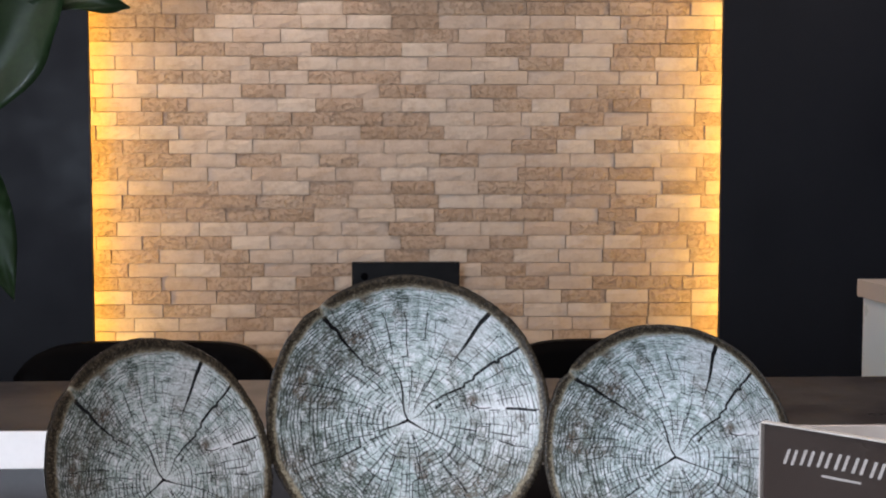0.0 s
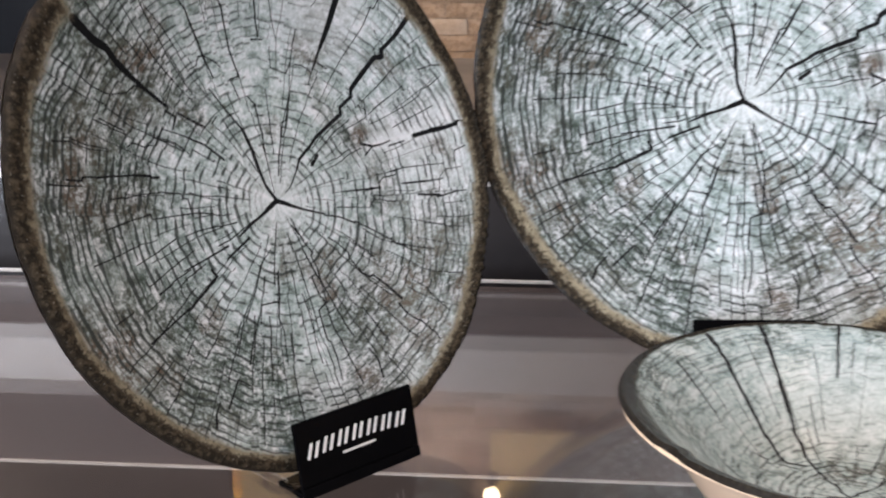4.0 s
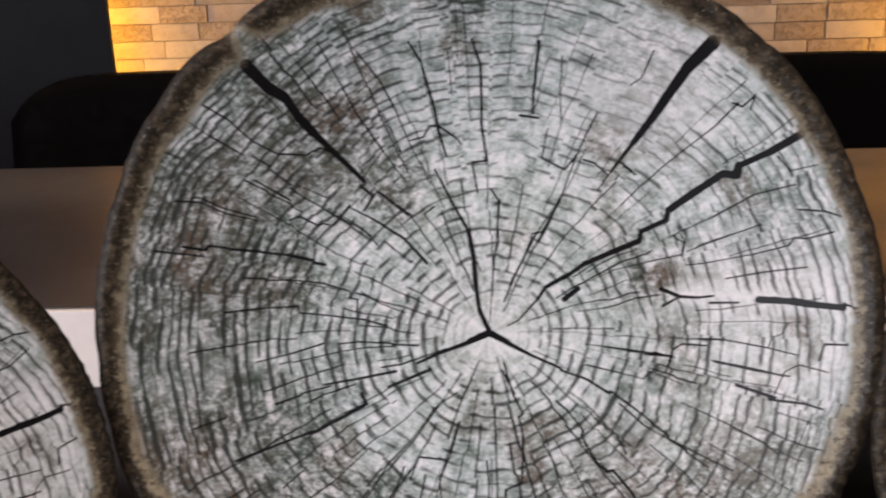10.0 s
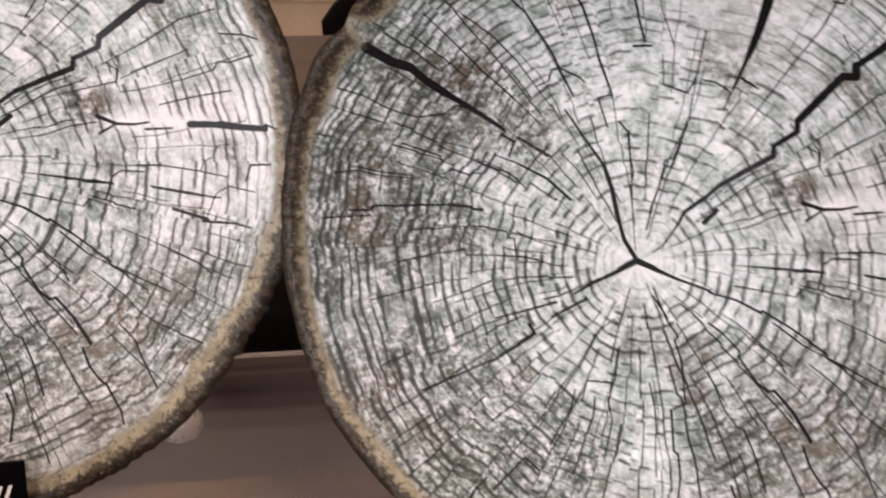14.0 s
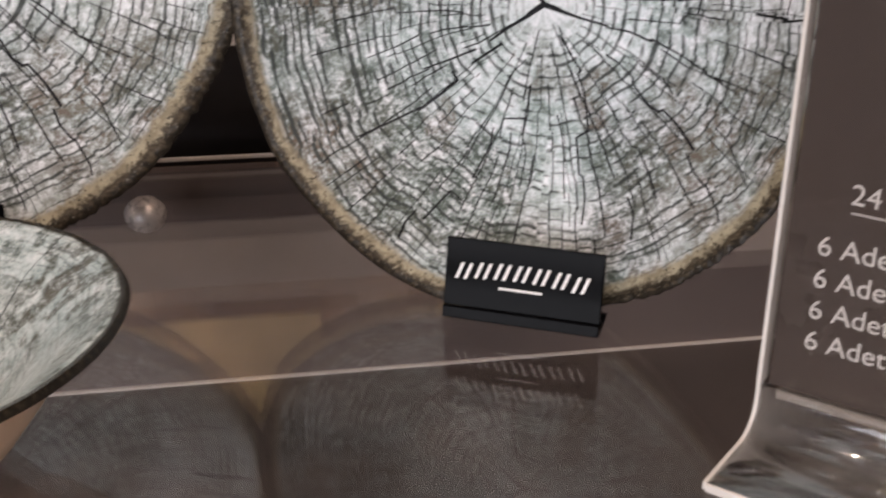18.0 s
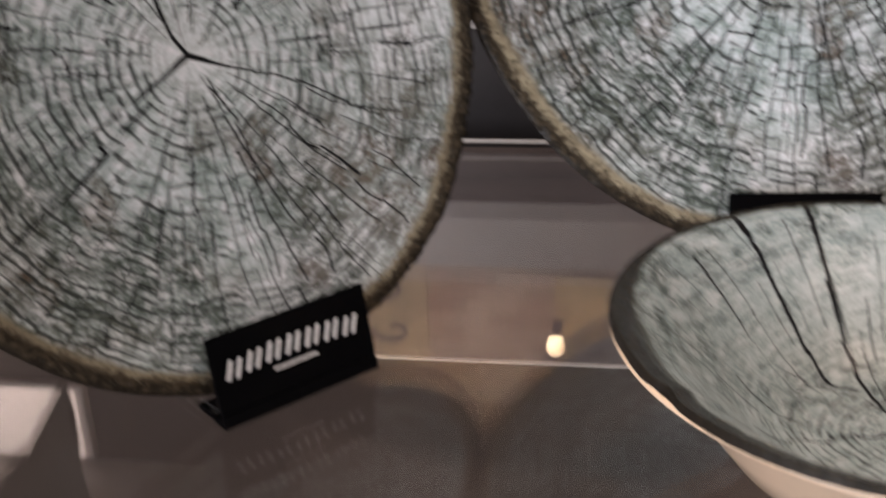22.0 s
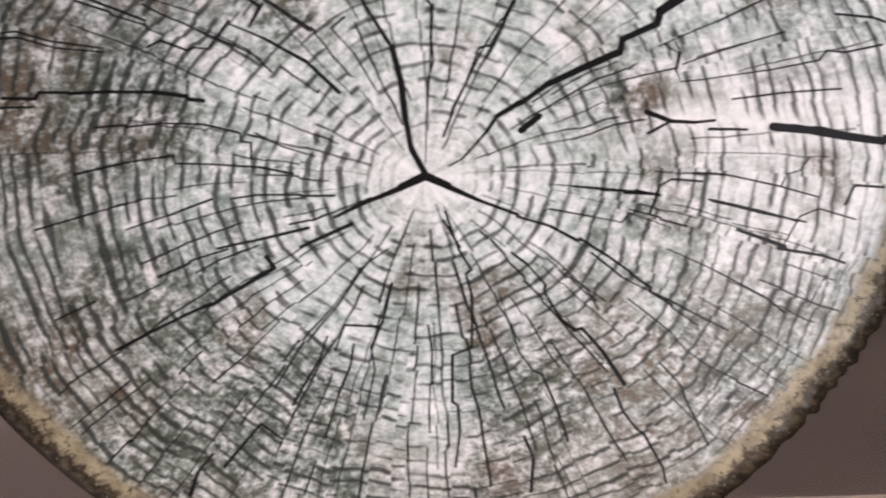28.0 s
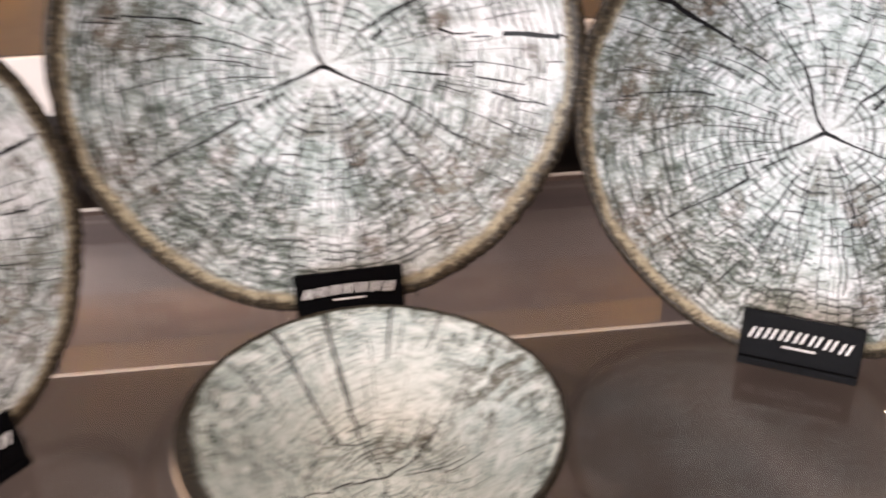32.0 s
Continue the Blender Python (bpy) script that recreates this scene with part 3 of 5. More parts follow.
    s.line([(0.469, 0.098), (0.520, 0.075), (0.566, 0.071), (0.606, 0.075)], 0.006, 0.004, 25, jag=JAG)
    s.line([(0.473, 0.051), (0.512, 0.071)], 0.005, 0.004, 26, jag=JAG)
    s.line([(0.716, 0.064), (0.791, 0.059), (0.844, 0.050), (0.912, 0.042)], 0.012, 0.009, 27, jag=JAG)
    s.line([(0.596, 0.056), (0.668, 0.056)], 0.004, 0.003, 28, jag=JAG)
    s.line([(0.564, -0.041), (0.627, -0.044), (0.728, -0.064), (0.804, -0.084)], 0.003, 0.003, 29, jag=JAG)
    s.line([(0.735, -0.063), (0.744, -0.038), (0.768, -0.028), (0.784, 0.002)], 0.002, 0.002, 30, jag=JAG)
    s.line([(0.258, -0.043), (0.375, -0.063), (0.497, -0.090)], 0.002, 0.003, 31, jag=JAG)
    s.line([(0.476, -0.128), (0.497, -0.068), (0.521, -0.054), (0.583, -0.060)], 0.003, 0.003, 32, jag=JAG)
    s.line([(0.602, -0.104), (0.693, -0.125), (0.782, -0.140)], 0.003, 0.003, 33, jag=JAG)
    s.line([(0.247, -0.103), (0.260, -0.100), (0.349, -0.126), (0.415, -0.146), (0.432, -0.126), (0.521, -0.165)], 0.0025, 0.0025, 34, jag=JAG)
    s.line([(0.654, -0.166), (0.744, -0.197)], 0.005, 0.006, 35, jag=JAG)
    s.line([(0.744, -0.188), (0.771, -0.128), (0.805, -0.109), (0.873, -0.128)], 0.0022, 0.002, 36, jag=JAG)
    s.line([(0.030, -0.104), (0.062, -0.170)], 0.003, 0.003, 37, jag=JAG)
    s.line([(0.091, -0.110), (0.161, -0.180)], 0.002, 0.002, 38, jag=JAG)
    s.line([(0.852, -0.097), (0.867, -0.054), (0.919, -0.055)], 0.003, 0.003, 39, jag=JAG)
    s.line([(-0.686, -0.296), (-0.612, -0.276), (-0.498, -0.245), (-0.481, -0.244), (-0.341, -0.177), (-0.354, -0.149)], 0.005, 0.006, 40, jag=JAG)
    s.line([(-0.787, -0.199), (-0.709, -0.181)], 0.003, 0.003, 41, jag=JAG)
    s.line([(-0.583, -0.161), (-0.432, -0.123)], 0.0035, 0.0035, 42, jag=JAG)
    s.line([(-0.653, -0.198), (-0.582, -0.178)], 0.0025, 0.0025, 43, jag=JAG)
    s.line([(-0.504, -0.417), (-0.433, -0.376), (-0.346, -0.305)], 0.0025, 0.0025, 44, jag=JAG)
    s.line([(-0.223, -0.291), (-0.145, -0.189), (-0.093, -0.158)], 0.003, 0.003, 45, jag=JAG)
    s.line([(-0.340, -0.503), (-0.269, -0.407), (-0.247, -0.354)], 0.004, 0.003, 46, jag=JAG)
    s.line([(-0.277, -0.591), (-0.236, -0.495), (-0.204, -0.434), (-0.190, -0.379)], 0.004, 0.003, 47, jag=JAG)
    s.line([(-0.234, -0.393), (-0.206, -0.330), (-0.127, -0.343)], 0.003, 0.003, 48, jag=JAG)
    s.line([(-0.187, -0.563), (-0.150, -0.450), (-0.153, -0.393), (-0.121, -0.330), (-0.092, -0.240)], 0.003, 0.0035, 49, jag=JAG)
    s.line([(-0.500, -0.602), (-0.414, -0.530), (-0.372, -0.572)], 0.005, 0.003, 50, jag=JAG)
    s.line([(-0.577, -0.643), (-0.557, -0.600), (-0.521, -0.569)], 0.006, 0.004, 51, jag=JAG)
    s.line([(-0.744, -0.537), (-0.635, -0.455), (-0.558, -0.402)], 0.003, 0.0025, 52, jag=JAG)
    s.line([(-0.571, -0.381), (-0.519, -0.344)], 0.0025, 0.0025, 53, jag=JAG)
    s.line([(-0.040, -0.616), (-0.037, -0.565), (-0.018, -0.417), (-0.022, -0.350)], 0.003, 0.003, 54, jag=JAG)
    s.line([(-0.335, -0.701), (-0.303, -0.635)], 0.004, 0.003, 55, jag=JAG)
    s.line([(-0.797, -0.437), (-0.670, -0.369)], 0.0025, 0.0025, 56, jag=JAG)
    s.line([(0.036, -0.083), (0.058, -0.174), (0.083, -0.226), (0.070, -0.234), (0.080, -0.285), (0.071, -0.417), (0.027, -0.432), (0.018, -0.548), (0.030, -0.558), (0.029, -0.623), (0.012, -0.703)], 0.004, 0.004, 57, jag=JAG)
    s.line([(0.139, -0.282), (0.177, -0.437), (0.205, -0.486), (0.226, -0.497), (0.254, -0.576), (0.273, -0.650)], 0.0025, 0.0035, 58, jag=JAG)
    s.line([(0.173, -0.194), (0.205, -0.224), (0.244, -0.279), (0.240, -0.293), (0.275, -0.366), (0.304, -0.396), (0.321, -0.392), (0.364, -0.448), (0.406, -0.521)], 0.003, 0.0065, 59, jag=JAG)
    s.line([(0.384, -0.534), (0.400, -0.583), (0.426, -0.619), (0.442, -0.631), (0.477, -0.702), (0.482, -0.734)], 0.005, 0.003, 60, jag=JAG)
    s.line([(0.347, -0.211), (0.413, -0.275), (0.445, -0.295), (0.556, -0.355), (0.630, -0.391)], 0.003, 0.003, 61, jag=JAG)
    s.line([(0.512, -0.213), (0.612, -0.262), (0.707, -0.313), (0.743, -0.343)], 0.0028, 0.0028, 62, jag=JAG)
    s.line([(0.424, -0.326), (0.514, -0.404), (0.543, -0.443), (0.588, -0.473), (0.707, -0.530)], 0.0025, 0.003, 63, jag=JAG)
    s.line([(0.486, -0.472), (0.527, -0.519), (0.536, -0.552), (0.577, -0.647)], 0.003, 0.003, 64, jag=JAG)
    s.line([(0.730, -0.202), (0.814, -0.211), (0.856, -0.224)], 0.005, 0.004, 65, jag=JAG)
    s.line([(0.786, -0.331), (0.822, -0.252)], 0.002, 0.002, 66, jag=JAG)
    s.line([(0.744, -0.234), (0.835, -0.263)], 0.002, 0.002, 67, jag=JAG)
    s.line([(0.248, -0.201), (0.337, -0.302), (0.360, -0.349)], 0.002, 0.0025, 68, jag=JAG)
    s.line([(0.175, -0.640), (0.192, -0.689), (0.180, -0.765)], 0.0045, 0.004, 69, jag=JAG)
    s.line([(-0.591, 0.728), (-0.545, 0.674), (-0.504, 0.647), (-0.473, 0.595), (-0.441, 0.557), (-0.390, 0.502), (-0.318, 0.426)], 0.017, 0.009, 70, jag=JAG)
    s.line([(-0.329, 0.413), (-0.296, 0.385), (-0.318, 0.351)], 0.006, 0.004, 71, jag=JAG)
    s.line([(-0.362, 0.358), (-0.295, 0.320), (-0.218, 0.266), (-0.160, 0.197)], 0.003, 0.0055, 72, jag=JAG)
    s.line([(-0.705, 0.634), (-0.650, 0.597), (-0.596, 0.541), (-0.537, 0.506), (-0.465, 0.500), (-0.426, 0.518), (-0.399, 0.503)], 0.003, 0.003, 73, jag=JAG)
    s.line([(-0.751, 0.599), (-0.697, 0.557), (-0.626, 0.509)], 0.0028, 0.0025, 74, jag=JAG)
    s.line([(-0.624, 0.442), (-0.514, 0.374)], 0.0028, 0.0025, 75, jag=JAG)
    s.line([(-0.854, 0.271), (-0.739, 0.249)], 0.004, 0.003, 76, jag=JAG)
    s.line([(-0.795, 0.396), (-0.734, 0.389), (-0.677, 0.357), (-0.599, 0.334)], 0.0028, 0.0022, 77, jag=JAG)
    s.line([(-0.506, 0.781), (-0.460, 0.724), (-0.372, 0.589)], 0.0025, 0.0025, 78, jag=JAG)
    s.line([(-0.413, 0.782), (-0.356, 0.664), (-0.324, 0.597), (-0.264, 0.504), (-0.210, 0.422)], 0.003, 0.003, 79, jag=JAG)
    s.line([(-0.315, 0.755), (-0.260, 0.681), (-0.223, 0.605), (-0.194, 0.526), (-0.140, 0.405)], 0.003, 0.0025, 80, jag=JAG)
    s.line([(-0.182, 0.776), (-0.152, 0.726), (-0.140, 0.679), (-0.120, 0.603), (-0.113, 0.554), (-0.096, 0.483)], 0.004, 0.0035, 81, jag=JAG)
    s.line([(-0.189, 0.528), (-0.154, 0.535), (-0.137, 0.564), (-0.112, 0.563), (-0.064, 0.527), (-0.055, 0.512)], 0.003, 0.003, 82, jag=JAG)
    s.line([(-0.018, 0.778), (-0.010, 0.751), (0.003, 0.713), (0.004, 0.609), (0.002, 0.560), (0.014, 0.465), (-0.027, 0.463), (-0.015, 0.380)], 0.0045, 0.0035, 83, jag=JAG)
    s.line([(0.156, 0.765), (0.139, 0.585)], 0.005, 0.0045, 84, jag=JAG)
    s.line([(0.104, 0.581), (0.154, 0.572)], 0.004, 0.004, 85, jag=JAG)
    s.line([(0.215, 0.726), (0.214, 0.563)], 0.0022, 0.002, 86, jag=JAG)
    s.line([(0.178, 0.544), (0.161, 0.465), (0.221, 0.432), (0.253, 0.467)], 0.002, 0.003, 87, jag=JAG)
    s.line([(0.061, 0.126), (0.138, 0.262), (0.214, 0.371), (0.253, 0.467), (0.309, 0.579)], 0.0025, 0.003, 88, jag=JAG)
    s.line([(-0.264, 0.504), (-0.318, 0.436)], 0.002, 0.002, 89, jag=JAG)
    s.line([(-0.128, 0.449), (-0.082, 0.352), (-0.045, 0.279), (-0.033, 0.207), (-0.031, 0.130)], 0.004, 0.008, 90, jag=JAG)
    s.line([(-0.031, 0.130), (-0.024, 0.062), (-0.001, 0.009)], 0.008, 0.009, 91, jag=JAG)
    s.line([(0.021, 0.389), (0.040, 0.357), (0.030, 0.245), (0.015, 0.143)], 0.003, 0.0025, 92, jag=JAG)
    s.line([(-0.290, 0.400), (-0.204, 0.326)], 0.0025, 0.0025, 93, jag=JAG)
    s.line([(-0.421, 0.350), (-0.307, 0.280)], 0.0025, 0.0025, 94, jag=JAG)
    s.line([(-0.810, 0.522), (-0.771, 0.503)], 0.004, 0.003, 95, jag=JAG)
    s.line([(-0.082, 0.752), (-0.074, 0.640)], 0.0022, 0.0022, 96, jag=JAG)
    s.line([(0.591, 0.736), (0.532, 0.679), (0.450, 0.558), (0.403, 0.496), (0.342, 0.418)], 0.02, 0.005, 97, jag=JAG)
    s.line([(0.337, 0.413), (0.305, 0.368)], 0.003, 0.002, 98, jag=JAG)
    s.line([(0.272, 0.456), (0.302, 0.445), (0.332, 0.416)], 0.003, 0.003, 99, jag=JAG)
    s.line([(0.373, 0.442), (0.408, 0.410)], 0.004, 0.0035, 100, jag=JAG)
    s.line([(0.329, 0.295), (0.473, 0.423), (0.521, 0.462), (0.605, 0.527), (0.658, 0.583)], 0.0018, 0.003, 101, jag=JAG)
    s.line([(0.644, 0.583), (0.668, 0.572), (0.699, 0.600), (0.687, 0.562)], 0.003, 0.003, 102, jag=JAG)
    s.line([(0.157, 0.116), (0.263, 0.174), (0.336, 0.202), (0.415, 0.230), (0.421, 0.256), (0.488, 0.284), (0.493, 0.310), (0.571, 0.364), (0.627, 0.402), (0.661, 0.396), (0.665, 0.421), (0.738, 0.453), (0.809, 0.494)], 0.006, 0.014, 103, jag=JAG)
    s.line([(0.050, 0.017), (0.081, 0.031), (0.135, 0.086), (0.157, 0.116)], 0.003, 0.005, 104, jag=JAG)
    s.line([(0.652, 0.501), (0.658, 0.466), (0.678, 0.445)], 0.0025, 0.0025, 105, jag=JAG)
    s.line([(0.492, 0.237), (0.601, 0.286), (0.704, 0.344), (0.800, 0.366)], 0.0025, 0.0025, 106, jag=JAG)
    s.line([(0.503, 0.242), (0.532, 0.221), (0.527, 0.184)], 0.0025, 0.0025, 107, jag=JAG)
    s.line([(0.756, 0.442), (0.785, 0.402), (0.849, 0.414)], 0.0025, 0.0025, 108, jag=JAG)
    s.line([(0.807, 0.301), (0.870, 0.294), (0.907, 0.279)], 0.003, 0.003, 109, jag=JAG)
    s.line([(0.390, 0.643), (0.419, 0.661), (0.446, 0.725)], 0.0025, 0.0025, 110, jag=JAG)
    s.line([(0.312, -0.053), (0.495, -0.087)], 0.003, 0.0035, 111, jag=JAG)
    s.line([(0.596, -0.100), (0.692, -0.120), (0.767, -0.139)], 0.003, 0.003, 112, jag=JAG)
    s.line([(0.431, -0.117), (0.554, -0.162)], 0.0025, 0.003, 113, jag=JAG)
    s.line([(0.72, 0.062), (0.80, 0.066), (0.88, 0.044), (0.97, 0.040)], 0.004, 0.004, 205, jag=0.012, step=0.025)
    s.line([(0.0, 0.0), (-0.198, -0.073)], 0.011, 0.004, 201, jag=0.004)
    s.line([(0.0, 0.0), (0.11, -0.066)], 0.010, 0.005, 202, jag=0.004)
    s.line([(0.11, -0.066), (0.26, -0.14), (0.38, -0.22), (0.57, -0.385)], 0.0045, 0.003, 203, jag=0.008)
    s.line([(0.207, 0.082), (0.246, 0.109)], 0.008, 0.007, 204, jag=0.002)


def edge_radius(a):
    """The plate's uneven rim about its own middle, as a share of its radius."""
    rough = 0.0022 * np.sin(29 * a + 1.3) + 0.0018 * np.sin(47 * a + 2.0 * np.sin(5 * a)) + 0.0014 * np.sin(83 * a + 3.0 * np.sin(7 * a))
    torn = np.exp(-(np.angle(np.exp(1j * (a + 0.65))) / 0.75) ** 2)
    chips = 0.0045 * np.sin(61 * a + 4.0 * np.sin(9 * a)) * np.sin(17 * a) + 0.003 * np.sin(131 * a + 5.0 * np.sin(11 * a))
    e = 1.005 + rough * (0.35 + 0.3 * np.sin(3 * a - 1.0)) + torn * chips + 0.005 * np.cos(2 * a + 0.4) + 0.004 * np.sin(3 * a + 0.9) + 0.003 * np.cos(7 * a + 1.0) + 0.002 * np.sin(13 * a)
    notch = np.angle(np.exp(1j * (a - radians(129))))
    return e - 0.012 * np.exp(-(notch / 0.04) ** 2) + 0.008 * np.exp(-((notch - 0.12) / 0.07) ** 2)


def dish(r, high=1.0):
    """How far the face stands forward at a share r of the radius: a flat middle and a rising rim, in radii. high: the rim's share of the usual rise."""
    z = np.interp(r, [0, 0.45, 0.50, 0.55, 0.60, 0.65, 0.72, 0.80, 0.90, 1.0, 1.1], [0.022, 0.026, 0.030, 0.039, 0.052, 0.069, 0.100, 0.136, 0.182, 0.226, 0.268])
    return 0.022 + (z - 0.022) * high


def low_lip(a):
    """The rim lies flatter at its foot, where it stands on the easel."""
    return 1 - 0.36 * np.exp(-(np.angle(np.exp(1j * (a + PI / 2))) / 0.30) ** 2)


def disc_grid(n):
    """A square grid of n x n cells bent onto the unit disc: two flat arrays and the quads."""
    u, v = np.meshgrid(np.linspace(-1, 1, n + 1), np.linspace(-1, 1, n + 1), indexing="ij")
    x, y = u * np.sqrt(1 - v * v / 2), v * np.sqrt(1 - u * u / 2)
    k = np.arange((n + 1) * (n + 1)).reshape(n + 1, n + 1)
    quads = np.stack([k[:-1, :-1], k[1:, :-1], k[1:, 1:], k[:-1, 1:]], -1).reshape(-1, 4)
    return x.ravel(), y.ravel(), quads


def quad_mesh(name, places, quads):
    me = bpy.data.meshes.new(name)
    me.vertices.add(len(places))
    me.vertices.foreach_set("co", places.ravel())
    me.loops.add(quads.size)
    me.loops.foreach_set("vertex_index", quads.ravel())
    me.polygons.add(len(quads))
    me.polygons.foreach_set("loop_start", np.arange(0, quads.size, 4))
    me.polygons.foreach_set("use_smooth", np.ones(len(quads), bool))
    me.update(calc_edges=True)
    return me


def store(me, name, columns):
    n = len(me.vertices)
    data = np.ones((n, 4), np.float32)
    for k, c in enumerate(columns):
        data[:, k] = c
    me.attributes.new(name, "FLOAT_COLOR", "POINT").data.foreach_set("color", data.ravel())


def store_vector(me, name, columns):
    me.attributes.new(name, "FLOAT_VECTOR", "POINT").data.foreach_set("vector", np.stack(columns, 1).astype(np.float32).ravel())


def paint_print(me, s, bark, stains=None):
    green, brown = stains or s.stains(None)
    store(me, "lines", (s.crack, s.hair, s.ring, s.cells))
    store(me, "tint", (green, brown, bark, s.white))
    store_vector(me, "flat", (s.x, s.y, 0 * s.x))
    store_vector(me, "around", (s.r * 24, np.cos(s.a) * 5.5, np.sin(s.a) * 5.5))


RADIUS = 0.1253
OFF = 0.033                  # the pith lies this far under the plate's middle


def plate_face(high, grow, shift, source=None):
    """The dished face in units of the radius: x right, y up, z towards the viewer, the pith at 0, 0.
    high, grow: how far the rim rises and how wide it is; shift: how far it lies off the print's middle. A later plate takes the first one's print."""
    n = 700
    gx, gy, quads = disc_grid(n)
    a = np.arctan2(gy, gx)
    e = edge_radius(a)
    x, y = gx * e, gy * e + OFF
    rr = np.hypot(gx, gy)
    z = dish(np.hypot(x, y), high * low_lip(a)) - 0.016 * np.clip((rr - 0.965) / 0.035, 0, 1) ** 2
    lump = 0.6 * soft_noise(x, y, 9.0, 5) + 0.6 * soft_noise(x, y, 24.0, 6) - 0.6
    z = z + 0.008 * lump * np.clip((rr - 0.9) / 0.06, 0, 1)
    out = np.clip((rr - 0.70) / 0.30, 0, 1) ** 2
    places = np.stack([x + (shift[0] + (grow - 1) * gx) * out, y + (shift[1] + (grow - 1) * gy) * out, z], 1)
    if source:
        me = source.copy()
        me.vertices.foreach_set("co", places.ravel())
        me.update()
        return me
    me = quad_mesh("face", places, quads)
    s = Slice(x, y, 2.0 / n)
    plate_cracks(s)
    s.checks(118, 3)
    s.year_rings(5)
    s.bleach()
    wide = 0.086 + 0.035 * np.exp(-(np.angle(np.exp(1j * (a - 1.75))) / 0.65) ** 2) + 0.02 * np.exp(-(np.angle(np.exp(1j * (a + 0.5))) / 0.5) ** 2)
    wide = wide + 0.03 * (soft_noise(x, y, 8.0, 31) - 0.5)
    bark = np.clip((rr - (1 - wide)) / wide, 0, 1)
    bark = bark * (1 - 0.75 * np.exp(-(np.angle(np.exp(1j * (a - radians(128)))) / 0.045) ** 2))
    paint_print(me, s, bark)
    me.materials.append(PRINT)
    return me


def plate_back_mesh(high, grow, shift):
    """Foot ring and underside, closing the plate at the rim."""
    steps, bm = 96, bmesh.new()
    prof = [(0.999, -0.012), (0.985, -0.060), (0.90, -0.085), (0.72, -0.115), (0.60, -0.105), (0.58, -0.135), (0.54, -0.135), (0.52, -0.07), (0.02, -0.06)]
    rings = []
    for share, drop in prof:
        ring = []
        for k in range(steps):
            a = 2 * PI * k / steps
            e = float(edge_radius(np.array(a)))
            x, y = share * e * math.cos(a), share * e * math.sin(a) + OFF
            out = max(0.0, (share - 0.70) / 0.30) ** 2
            ring.append(bm.verts.new((x + (shift[0] + (grow - 1) * share * math.cos(a)) * out, y + (shift[1] + (grow - 1) * share * math.sin(a)) * out, float(dish(math.hypot(x, y), high * low_lip(a))) + drop - (0.02 if share > 0.99 else 0))))
        rings.append(ring)
    for p, q in zip(rings, rings[1:]):
        for k in range(steps):
            bm.faces.new((p[k], q[k], q[(k + 1) % steps], p[(k + 1) % steps]))
    bm.faces.new(rings[-1])
    return bm


def plane_pose(at, right, up):
    r, u = Vector(right).normalized(), Vector(up)
    n = r.cross(u).normalized()
    u = n.cross(r)
    return Matrix.Translation(at) @ Matrix((r, u, n)).transposed().to_4x4()


PLATES = {
    "large": ((0.0003, 0.0010, 0.1138), (0.9959, 0.0900, 0.0), (-0.0225, 0.2491, 0.9682), 1.0, 0.0, "large upright porcelain dinner plate printed with weathered grey tree rings"),
    "small": ((-0.1956, -0.1214, 0.0934), (0.6334, 0.7738, 0.0), (-0.2468, 0.2020, 0.9478), 0.838, 5.5, "small upright porcelain dessert plate printed with dark grey tree rings"),
    "middle": ((0.2284, -0.0740, 0.0971), (0.8153, -0.5790, 0.0), (0.0867, 0.1221, 0.9887), 0.882, 17.0, "medium porcelain soup plate with grey tree-ring print beside menu stand"),
}
RIMS = {"large": (0.96, 1.0, (-0.003, 0.0)), "small": (0.58, 1.020, (-0.003, 0.033)), "middle": (1.27, 0.988, (-0.012, -0.006))}
FACE = None
for size, (at, right, up, share, turn, label) in PLATES.items():
    m = plane_pose(at, right, up) @ pose(0, 0, 0, 0, 0, turn) @ Matrix.Scale(RADIUS * share, 4)
    ob = thing("plate", m, label, "plate", "wood-print plates on the display")
    mesh = plate_face(*RIMS[size], FACE)
    FACE = FACE or mesh
    if size == "small":
        mesh.materials[0] = PRINT_SHADED
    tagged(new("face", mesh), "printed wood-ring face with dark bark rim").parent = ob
    part("underside", plate_back_mesh(*RIMS[size]), GREYCLAY, ob, "plain beige glazed underside with foot ring", True)


def plate_stand(at, right, up, share):
    """A clear acrylic easel: two feet under the rim, each with an upright behind the plate."""
    r, u = Vector(right), Vector(up)
    back = -r.cross(u).normalized()
    low = Vector(at) + u * (OFF - 1.03) * RADIUS * share
    away = Vector((back.x, back.y, 0)).normalized()
    foot = Vector((low.x, low.y, TABLE))
    ob = thing("plate_stand", Matrix.Translation(foot), "small clear acrylic easel holding up a plate", "stand", "plate easels")
    for side in (-0.035, 0.035):
        base = r * side * share
        rise = max(0.0025, low.z + u.z * 0.006 - TABLE)
        part("foot", tube([base - away * 0.012 + Vector((0, 0, 0.0017)), base + away * 0.060 + Vector((0, 0, 0.0017))], 0.0017, 8), ACRYLIC, ob)
        part("hook", tube([base - away * 0.012 + Vector((0, 0, 0.0034)), base - away * 0.012 + Vector((0, 0, rise + 0.003))], 0.0017, 8), ACRYLIC, ob)
        part("upright", tube([base + away * 0.058 + Vector((0, 0, 0.0034)), base + away * 0.046 + Vector((0, 0, 0.055 * share))], 0.0017, 8), ACRYLIC, ob)


for at, right, up, share, turn, label in PLATES.values():
    plate_stand(at, right, up, share)


